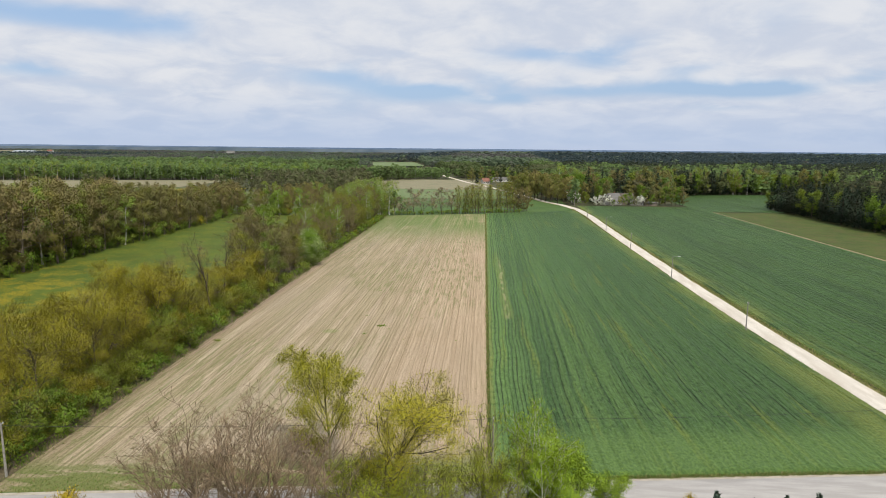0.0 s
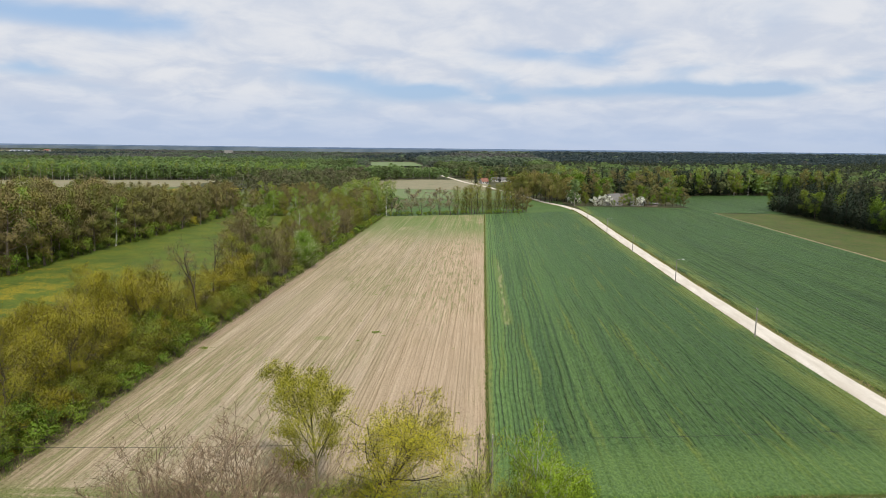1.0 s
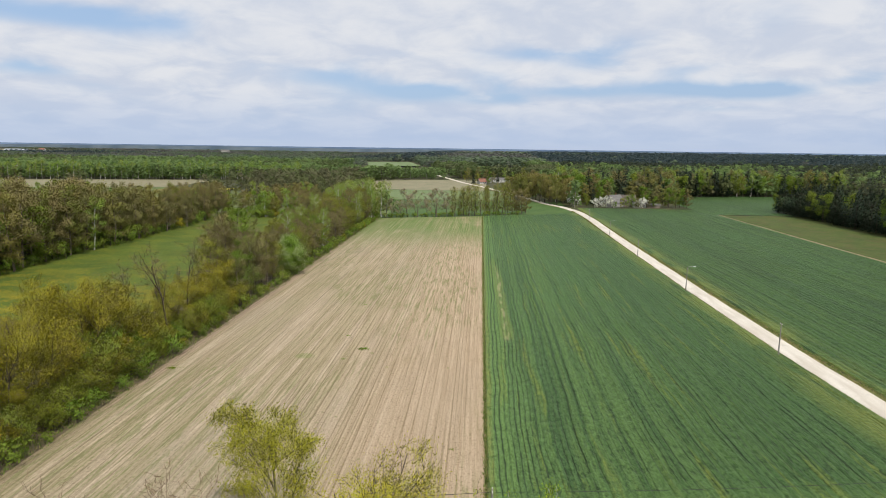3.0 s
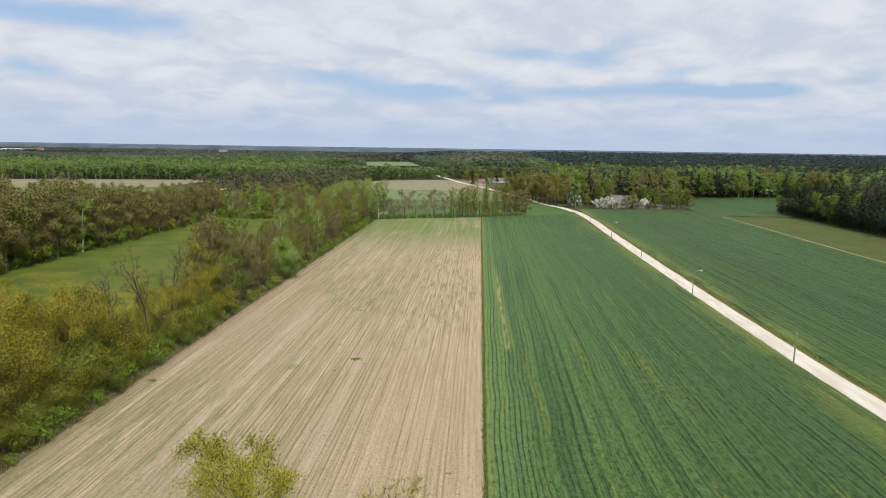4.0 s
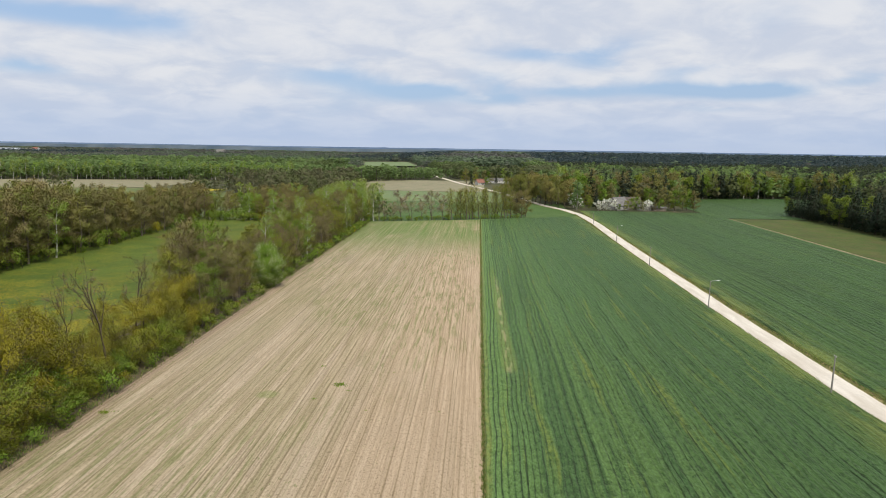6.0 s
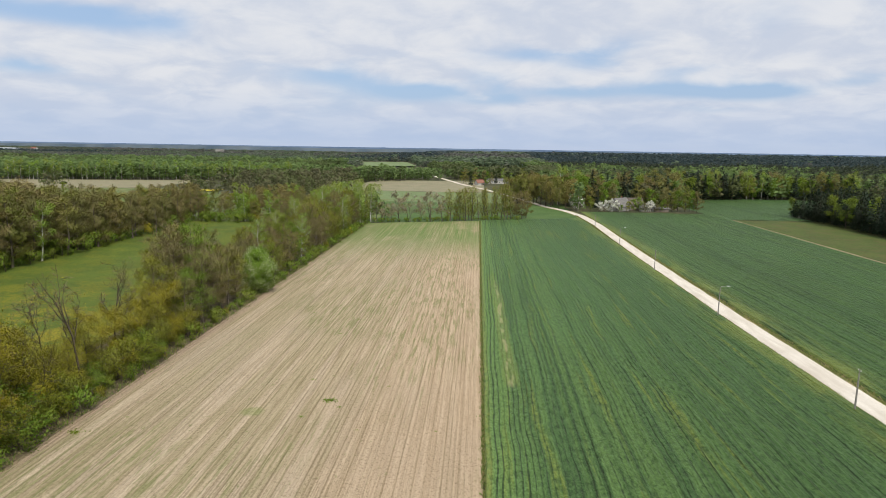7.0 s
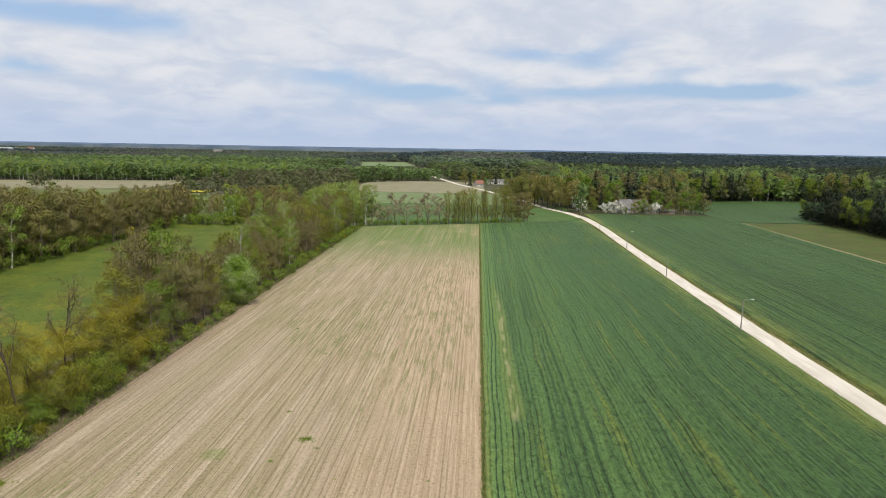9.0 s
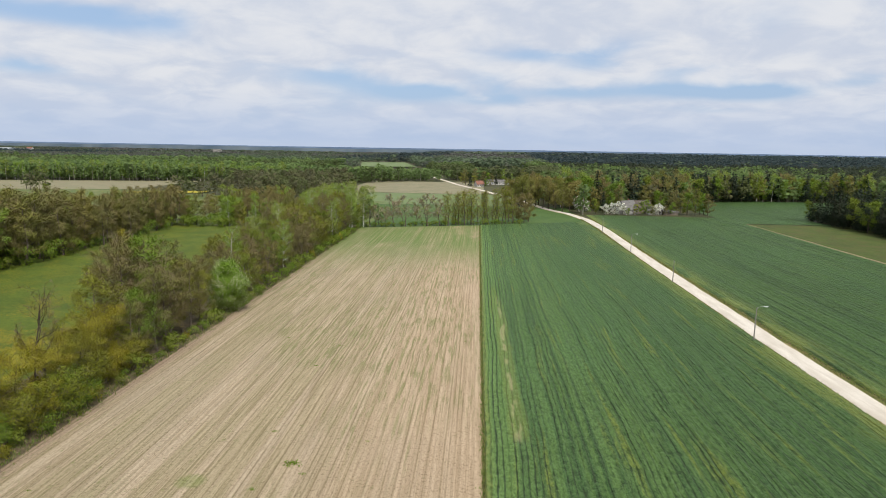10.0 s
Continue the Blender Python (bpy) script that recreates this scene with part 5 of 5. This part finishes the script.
# ---- the woods further off ----
def far_tree(rs, kind, clumps):
    """A cheap woodland tree, one metre high: trunk and crown of clumps."""
    if kind == "needle":
        tall = rs.uniform(0, 1, clumps)
        z, a = 0.12 + 0.87 * tall, rs.uniform(0, math.tau, clumps)
        r = 0.20 * (1.02 - tall) ** 0.6 * np.sqrt(rs.uniform(0.25, 1, clumps))
        at = np.column_stack([r * np.cos(a), r * np.sin(a), z])
        v, f = leaf_quads(rs, at, 0.48 / clumps ** 0.5 * (1.15 - 0.6 * tall), slim=0.8)
        f, nn = outward(v, f, np.array([0, 0, 0.4]), 0.85)
    else:
        # several rounded lobes, each with its own light and dark side
        lobes = 5
        mid = np.column_stack([rs.normal(0, 0.085, lobes), rs.normal(0, 0.085, lobes), np.linspace(0.26, 0.80, lobes) + rs.normal(0, 0.03, lobes)])
        size = np.array([0.165, 0.185, 0.18, 0.155, 0.12]) * rs.uniform(0.85, 1.15, lobes)
        V, F, N, n = [], [], [], 0
        for i in range(lobes):
            m = clumps // lobes
            d = rs.normal(0, 1, (m, 3))
            d /= np.linalg.norm(d, axis=1)[:, None]
            at = mid[i] + d * size[i] * rs.uniform(0.6, 1.0, (m, 1)) * np.array([1, 1, 1.1])
            v, f = leaf_quads(rs, at, np.full(m, 0.50 / clumps ** 0.5), slim=0.95)
            f, nn = outward(v, f, mid[i] * np.array([0.5, 0.5, 1]) - np.array([0, 0, 0.08]), 0.93)
            V.append(v), F.append(f + n), N.append(nn)
            n += len(v)
        v, f, nn = np.concatenate(V), np.concatenate(F), np.concatenate(N)
    tv, tf = tubes([([[0, 0, 0], [0.01, 0, 0.4], [0, 0.01, 0.8]], [0.014, 0.01, 0.004])], 3)
    return np.concatenate([tv, v]), np.concatenate([tf, f + len(tv)]), np.concatenate([np.zeros(len(tf), int), np.ones(len(f), int)]), np.concatenate([tv * np.array([40, 40, 0]), nn])


def wood(name, points, heights, kind, clumps, leaf, bark, label, seed, width=1.0):
    """Many trees in one mesh."""
    rs = np.random.RandomState(seed)
    shapes = [far_tree(rs, kind, int(clumps * (0.7 if kind == "needle" else 1.1))) for _ in range(6)]
    V, F, M, N, n = [], [], [], [], 0
    pick = rs.randint(0, 6, len(points))
    for s, (v, f, m, nn) in enumerate(shapes):
        p, h = points[pick == s], heights[pick == s]
        if not len(p):
            continue
        a = rs.uniform(0, math.tau, len(p))
        c, d, w = np.cos(a)[:, None], np.sin(a)[:, None], (h * width * rs.uniform(0.85, 1.2, len(p)))[:, None]
        X = (v[None, :, 0] * c - v[None, :, 1] * d) * w + p[:, :1]
        Y = (v[None, :, 0] * d + v[None, :, 1] * c) * w + p[:, 1:2]
        Z = v[None, :, 2] * h[:, None] + land(p[:, 0], p[:, 1])[:, None] - 0.1
        V.append(np.stack([X, Y, Z], -1).reshape(-1, 3))
        F.append((f[None] + (n + np.arange(len(p)) * len(v))[:, None, None]).reshape(-1, 4))
        M.append(np.tile(m, len(p)))
        N.append(np.stack([nn[None, :, 0] * c - nn[None, :, 1] * d, nn[None, :, 0] * d + nn[None, :, 1] * c, nn[None, :, 2] + 0 * c], -1).reshape(-1, 3))
        n += len(p) * len(v)
    if not V:
        return None
    ob = new(name, quad_mesh(name, np.concatenate(V), np.concatenate(F), [bark, leaf], np.concatenate(M), normals=np.concatenate(N)))
    return tagged(ob, label, "woodland", kind="stuff")


def inside(x, y, poly):
    p = np.array(poly, float)
    hit = np.zeros(len(x), bool)
    for (x0, y0), (x1, y1) in zip(p, np.roll(p, -1, 0)):
        c = (y0 > y) != (y1 > y)
        hit ^= c & (x < (x1 - x0) * (y - y0) / ((y1 - y0) or 1e-9) + x0)
    return hit


OPEN = [
    [(-170, 0), (-170, 392), (-64, 400), (0, 425), (70, 470), (160, 560), (180, 612), (285, 640), (350, 640), (350, 482), (212, 482), (216, 0)],
    [(-112, 400), (-112, 560), (-130, 660), (-140, 800), (-55, 880), (-40, 900), (80, 900), (80, 700), (30, 620), (66, 510), (66, 430)],
    [(-1400, 535), (-489, 592), (-391, 604), (-305, 566), (-200, 590), (-205, 640), (-300, 772), (-579, 714), (-1400, 655)],
    [(-240, 1295), (-125, 1350), (-180, 1720), (-310, 1680)],
    [(-12, 1075), (90, 1105), (75, 1345), (-20, 1320)],
    [(70, 470), (70, 530), (160, 530), (160, 470)],
    [(-2900, 1900), (-1850, 2250), (-1700, 2900), (-2700, 3200)],
    [(20, 500), (80, 500), (80, 560), (20, 580)],
    [(-1200, 0), (-1200, 580), (-489, 612), (-300, 585), (-165, 540), (-165, 0)],
    [(-270, 955), (-40, 955), (-120, 1360), (-250, 1300)],
    [(-20, 960), (70, 960), (90, 1110), (-15, 1110)],
    [(-160, 385), (-160, 560), (-76, 560), (-76, 385)],
    [(212, 300), (248, 300), (248, 482), (212, 482)],
]


def scatter(x0, x1, y0, y1, gap, rs, thin=1.0):
    X, Y = np.meshgrid(np.arange(x0, x1, gap), np.arange(y0, y1, gap))
    p = np.column_stack([X.ravel(), Y.ravel()]) + rs.uniform(-0.48, 0.48, (X.size, 2)) * gap
    keep = rs.uniform(0, 1, len(p)) < thin
    keep &= ~((p[:, 0] > -320) & (p[:, 0] < -100) & (p[:, 1] < 800) & (rs.uniform(0, 1, len(p)) < 0.5))
    keep &= (p[:, 0] > -0.82 * p[:, 1] - 40) & (p[:, 0] < 0.66 * p[:, 1] + 40)
    for poly in OPEN:
        keep &= ~inside(p[:, 0], p[:, 1], poly)
    road = np.array(ROAD_LINE)
    keep &= np.abs(p[:, 0] - np.interp(p[:, 1], road[:, 1], road[:, 0])) > np.where(p[:, 1] < 1000, 8, 0)
    return p[keep]


def share(p, rs):
    """Which wood each tree belongs to, by broad patches of the plan."""
    x, y = p[:, 0], p[:, 1]
    n = ripple(x, y, 91, 90, 120) + 0.5 * ripple(x, y, 92, 25, 30) + rs.normal(0, 0.25, len(p))
    kind = np.where(n > 0.35, 0, np.where(n > -0.35, 1, 2))
    birch = (x < -200) & (y > 690) & (y < 1000)
    kind = np.where(birch & (rs.uniform(0, 1, len(p)) < 0.9), 0, kind)
    plantation = (x > -240) & (x < -40) & (y > 840) & (y < 960)
    kind = np.where(plantation, 0, kind)
    dark = (x > 120 + 0.02 * y) & (y > 1150) & (rs.uniform(0, 1, len(p)) < 0.9)
    dark |= (x > 250) & (y < 560) & (rs.uniform(0, 1, len(p)) < 0.45)
    dark |= (x > -420) & (x < -120) & (y > 1720) & (rs.uniform(0, 1, len(p)) < 0.8)
    dark |= (x > -1800) & (x < -1250) & (y > 2000) & (y < 2450)
    dark |= (x > 460) & (y > 700) & (rs.uniform(0, 1, len(p)) < 0.6)
    west = (x > -320) & (x < -100) & (y < 800)
    kind = np.where(west, np.where(rs.uniform(0, 1, len(p)) < 0.55, 2, 1), kind)
    east = (x > 110) & (y < 1150)
    v = ripple(x, y, 93, 30, 40) + rs.normal(0, 0.4, len(p))
    kind = np.where(east, np.where(v > 0.5, 0, np.where(v > -0.6, 1, 2)), kind)
    dark |= east & (rs.uniform(0, 1, len(p)) < 0.16)
    return np.where(dark, 3, kind), plantation


rw = np.random.RandomState(40)
bands = [(248, 420, 290, 560, 6.5, 0.95, 200, 1.15), (-900, 900, 300, 760, 7.0, 0.95, 112, 1.2), (-1100, 1100, 760, 1250, 9.0, 0.95, 70, 1.5), (-1900, 1900, 1250, 2200, 17.0, 0.95, 30, 2.3), (-3600, 3600, 2200, 3550, 32.0, 0.95, 25, 3.4)]
LOOKS = [("broadleaf_wood", HAZED_BIRCH, BARK_PALE, "round", "light green birch wood"), ("olive_wood", HAZED_OLIVE, BARK, "round", "olive-green mixed wood"),
         ("brown_wood", HAZED_BROWN, BARK, "round", "brownish alder wood in bud"), ("pine_wood", FAR_DARK, BARK_DARK, "needle", "dark pine wood")]
for b, (x0, x1, y0, y1, gap, thin, clumps, broad) in enumerate(bands):
    p = scatter(x0, x1, y0, y1, gap, rw, thin)
    if b == 1:
        p = p[~((p[:, 0] > 246) & (p[:, 1] < 562))]
    kind, young = share(p, rw)
    h = np.where(kind == 3, 21, np.where(kind == 0, 21, 19)) * rw.uniform(0.78, 1.12, len(p)) * np.where(young, 0.8, 1.0) * np.where((p[:, 0] > 60) & (p[:, 1] < 800), 1.3, 1.0)
    h = h * np.where((p[:, 0] < -250) & (p[:, 1] > 1250), 0.62, 1.0)
    h = h * (0.92 + 0.12 * ripple(p[:, 0], p[:, 1], 55, 60, 80))
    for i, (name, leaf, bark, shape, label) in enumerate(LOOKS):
        # the two furthest bands take the haze-tinted leaf colours
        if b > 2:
            leaf, bark = HAZED_FAR[i], BARK
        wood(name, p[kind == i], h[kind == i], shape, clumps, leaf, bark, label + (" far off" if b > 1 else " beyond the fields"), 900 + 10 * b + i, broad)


# ---- poles and wires ----
def power_pole(x, y, high, lamp=False, arm=True, label=""):
    pole = new("street_lamp" if lamp else "power_pole")
    pole.location = (x, y, -0.02)
    part("pole", rod([(0, 0, -0.3), (0, 0, high * 0.5), (0, 0, high)], [0.17, 0.14, 0.10], 8), CONCRETE, pole)
    if arm:
        part("crossarm", box((0.10, 0.9, 0.10), (0, 0, high - 0.25), 0.012), STEEL, pole)
        for s in (-0.38, 0.38):
            part("insulator", rod([(0, s, high - 0.2), (0, s, high - 0.12), (0, s, high - 0.02)], [0.05, 0.07, 0.03], 8), PORCELAIN, pole)
    if lamp:
        part("lamp_arm", rod([(0, 0, high - 0.4), (0.25, 0, high + 0.15), (0.9, 0, high + 0.3), (1.7, 0, high + 0.36)], [0.045, 0.045, 0.04, 0.035], 8), STEEL, pole)
        head = part("lamp_head", box((0.95, 0.34, 0.16), (2.05, 0, high + 0.36), 0.05), LAMP_GLASS, pole, "pale street lamp head")
        part("lens", box((0.6, 0.26, 0.06), (2.1, 0, high + 0.265), 0.02), PORCELAIN, head)
    return tagged(pole, label or ("concrete street lamp on the gravel road verge" if lamp else "weathered concrete power pole beside the road"), "street lamp" if lamp else "power pole", "power poles")


power_pole(62.8, 150.7, 7.4)
power_pole(62.4, 210.6, 7.9, True, False)
power_pole(63.0, 273.0, 7.6, False)
power_pole(64.2, 335.0, 7.6, True, False)
power_pole(64.5, 398.0, 7.6, False)
power_pole(-63.7, 72.2, 7.6)
power_pole(0.4, 80.6, 7.3)
power_pole(64.0, 89.6, 7.6)


def cable(a, b, sag, name="overhead_cable"):
    t = np.linspace(0, 1, 25)
    pts = [tuple(Vector(a).lerp(Vector(b), s) - Vector((0, 0, 4 * sag * s * (1 - s)))) for s in t]
    ob = new(name)
    ob.location = a
    pts = [tuple(Vector(p) - Vector(a)) for p in pts]
    part("strand", rod(pts, [0.022] * len(pts), 5), WIRE, ob)
    return tagged(ob, "thin black overhead cable between power poles", "cable", "overhead cables")


for o, z in ((0.0, 7.2),):
    cable((-63.7, 72.2 + o, z), (0.4, 80.6 + o, z - 0.3), 0.6)
    cable((0.4, 80.6 + o, z - 0.3), (64.0, 89.6 + o, z), 0.6)
cable((-130, 63.6, 7.2), (-63.7, 72.2, 7.1), 0.6)
cable((64.0, 89.6, 7.1), (130, 97.6, 7.1), 0.6)


# ---- buildings ----
def house(name, x, y, turn, long, deep, eaves, ridge, wall, roof, label, windows=3, chimney=True):
    h = new(name)
    h.location, h.rotation_euler = (x, y, float(land(x, y)) - 0.1), (0, 0, radians(turn))
    bm = box((long, deep, eaves), (0, 0, eaves / 2))
    part("wall", bm, wall, h)
    for s in (-1, 1):
        bm = bmesh.new()
        a = [bm.verts.new(c) for c in ((s * long / 2, -deep / 2, eaves), (s * long / 2, deep / 2, eaves), (s * long / 2, 0, ridge - 0.1))]
        b = [bm.verts.new(v.co + Vector((-s * 0.25, 0, 0))) for v in a]
        bm.faces.new(a), bm.faces.new(b[::-1])
        for i in range(3):
            bm.faces.new((a[i], b[i], b[(i + 1) % 3], a[(i + 1) % 3]))
        part("gable", bm, wall, h)
    o = 0.5
    for s in (-1, 1):
        bm = bmesh.new()
        drop = (ridge - eaves) / (deep / 2) * o
        pts = [(-long / 2 - o, 0, ridge), (long / 2 + o, 0, ridge), (long / 2 + o, s * (deep / 2 + o), eaves - drop), (-long / 2 - o, s * (deep / 2 + o), eaves - drop)]
        top = [bm.verts.new(Vector(c) + Vector((0, 0, 0.12))) for c in pts]
        low = [bm.verts.new(c) for c in pts]
        bm.faces.new(top), bm.faces.new(low[::-1])
        for i in range(4):
            bm.faces.new((top[i], low[i], low[(i + 1) % 4], top[(i + 1) % 4]))
        part("roof", bm, roof, h)
    part("ridge_cap", rod([(-long / 2 - o, 0, ridge + 0.1), (long / 2 + o, 0, ridge + 0.1)], [0.14, 0.14], 6), roof, h)
    if chimney:
        part("chimney", box((0.6, 0.6, 1.6), (long * 0.18, deep * 0.1, ridge + 0.4), 0.03), BRICK, h)
    for i in range(windows):
        wx = -long / 2 + long * (i + 0.5) / windows
        w = part("window", box((1.3, 0.12, 1.4), (wx, -deep / 2 - 0.03, eaves * 0.55), 0.02), PAINT_WHITE, h)
        part("pane", box((1.05, 0.06, 1.15), (wx, -deep / 2 - 0.08, eaves * 0.55)), PANE, w)
    part("door", box((1.0, 0.1, 2.05), (long / 2 - long / (2 * max(windows, 1)) * 2, -deep / 2 - 0.04, 1.05), 0.02), BOARDS, h)
    return tagged(h, label, "house")


house("farmhouse", 101.0, 502, 40, 13, 9, 3.6, 9.2, PLASTER_GREY, ROOF_GREY, "low plastered farmhouse with a grey roof", 3)
house("barn", 112.5, 510, 10, 12, 8, 3.8, 8.8, BOARDS, ROOF_BROWN, "weathered board barn with a brown roof", 0, False)
house("cottage", 120, 503, 6, 9, 6, 3.0, 5.4, PLASTER, ROOF_GREY, "small white cottage with a grey roof", 3, False)
house("shed", 130, 501, 10, 10, 4, 2.2, 3.2, BOARDS, ROOF_GREY, "low weathered board shed", 0, False)
house("red_roof_house", 0, 778, 30, 9, 7, 3.2, 6.6, PLASTER, ROOF_RED, "white house with a red tiled roof", 3)
house("long_white_barn", 22, 826, 8, 26, 8, 3.6, 5.8, PLASTER, ROOF_GREY, "long white farm building with a pale roof", 6, False)
house("white_house", 50, 850, -5, 16, 8, 3.8, 6.2, PLASTER, ROOF_GREY, "white rendered house among trees", 4)
house("village_house", -118, 640, 20, 9, 7, 4, 7.5, PLASTER_GREY, ROOF_BROWN, "small grey house half hidden by trees", 2)
house("greenhouse", -1960, 2560, 20, 80, 40, 6, 10, FILM, FILM, "long milky-white greenhouse far off", 0, False)
house("far_barn", -1150, 2780, 10, 34, 20, 12, 17, PLASTER_GREY, ROOF_GREY, "far white building above the woods", 0, False)
house("far_house", -1890, 2620, 0, 24, 14, 8, 14, PLASTER, ROOF_RED, "far white house with a red roof", 0, False)


for x, y, k, s in ((-10, 770, PINE[0], 0.7), (8, 772, OLIVE_FAR[1], 0.6), (13, 790, ALDER_FAR[0], 0.8), (-6, 792, OLIVE_FAR[0], 0.8), (20, 812, PINE[1], 0.75), (33, 815, OLIVE_FAR[1], 0.6), (40, 835, BIRCH_FAR[0], 0.7), (45, 828, OLIVE_FAR[0], 0.55), (60, 840, ALDER_FAR[1], 0.8),
                   (5, 800, ALDER_FAR[2], 0.9), (-16, 800, ALDER_FAR[0], 1.0), (12, 840, OLIVE_FAR[1], 0.9), (30, 850, BIRCH_FAR[1], 0.9), (55, 870, ALDER_FAR[1], 1.0), (-20, 830, OLIVE_FAR[0], 0.9), (-5, 850, ALDER_FAR[2], 1.0), (65, 820, ALDER_FAR[0], 0.9), (72, 850, OLIVE_FAR[0], 0.9)):
    plant(k, "village_tree", x, y, "leafy tree among the far village houses", "village trees", rt, s)


# ---- grass and clods ----
def tufts(name, points, size, mats, label, seed):
    rs = np.random.RandomState(seed)
    n = len(points)
    V, F = [], []
    for b in range(3):
        a = rs.uniform(0, math.tau, n)
        h = size * rs.uniform(0.5, 1.3, n)
        d = np.column_stack([np.cos(a), np.sin(a)])
        base = points[:, :2] + rs.normal(0, size * 0.35, (n, 2))
        lean = rs.normal(0, 0.35, (n, 2)) * h[:, None]
        w = (size * 0.22)
        q = np.zeros((n, 4, 3))
        q[:, 0, :2], q[:, 1, :2] = base - d * w, base + d * w
        q[:, 2, :2], q[:, 3, :2] = base + lean + d * w * 0.3, base + lean - d * w * 0.3
        q[:, :2, 2], q[:, 2:, 2] = points[:, 2:3] - 0.05, points[:, 2:3] + h[:, None]
        F.append(np.arange(4 * n).reshape(-1, 4) + b * 4 * n)
        V.append(q.reshape(-1, 3))
    ob = new(name, quad_mesh(name, np.concatenate(V), np.concatenate(F), mats, rs.randint(0, len(mats), 3 * n)))
    return tagged(ob, label, "grass", kind="stuff")


rg = np.random.RandomState(8)
GRASS_A = foliage("green_grass_blades", (0.08, 0.13, 0.025), (0.17, 0.22, 0.05), None, 0.3)
GRASS_B = foliage("dry_grass_blades", (0.22, 0.19, 0.08), (0.36, 0.30, 0.15), None, 0.3)
gx = rg.uniform(-64, 66, 6000)
tufts("verge_grass", np.column_stack([gx, near_road_edge(gx) + 0.5 + np.abs(rg.normal(0, 2.2, 6000)) * np.where(gx < 0, 1.6, 0.35), np.zeros(6000)]), 0.2, [GRASS_A, GRASS_A, GRASS_B], "rough grass tufts on the road verge", 1)
gy = rg.uniform(84, 460, 9000)
side = rg.uniform(0, 1, 9000) < 0.5
cx = np.interp(gy, [a[1] for a in ROAD_LINE], [a[0] for a in ROAD_LINE])
tufts("roadside_grass", np.column_stack([cx + np.where(side, -1, 1) * (2.75 + np.abs(rg.normal(0, 0.8, 9000))), gy, np.zeros(9000)]), 0.3, [GRASS_A, GRASS_B], "dry and green grass beside the gravel road", 2)
hy = rg.uniform(74, 400, 4000)
tufts("hedge_grass", np.column_stack([-63.2 + rg.normal(0, 0.7, 4000) - 1.2, hy, np.zeros(4000)]), 0.35, [GRASS_A, GRASS_B, GRASS_A], "long grass along the hedge foot", 3)
by = rg.uniform(82, 416, 5000)
tufts("boundary_grass", np.column_stack([rg.normal(0.05, 0.22, 5000), by, np.zeros(5000)]), 0.3, [GRASS_A, GRASS_A, GRASS_B], "weedy grass line between two fields", 4)


def clod(x, y, size, seed):
    """A thorny weed clump left on the harrowed soil."""
    rs = np.random.RandomState(seed)
    base = new("weed_clump")
    base.location = (x, y, 0.03)
    at = rs.normal(0, size * 0.4, (140, 3)) * np.array([1.5, 1, 0.35])
    at[:, 2] = np.abs(at[:, 2])
    v, f = leaf_quads(rs, at, size * 0.14)
    part("leaves", quad_mesh("leaves", v, f, [LEAF_GREEN]), None, base)
    return tagged(base, "dark weed clump on the harrowed soil", "weed", "weed clumps")


clod(-26.0, 146.5, 1.0, 1)
clod(-60.8, 131.3, 0.9, 2)
for i in range(26):
    clod(rg.uniform(-60, -3), rg.uniform(95, 300), rg.uniform(0.2, 0.45), 10 + i)
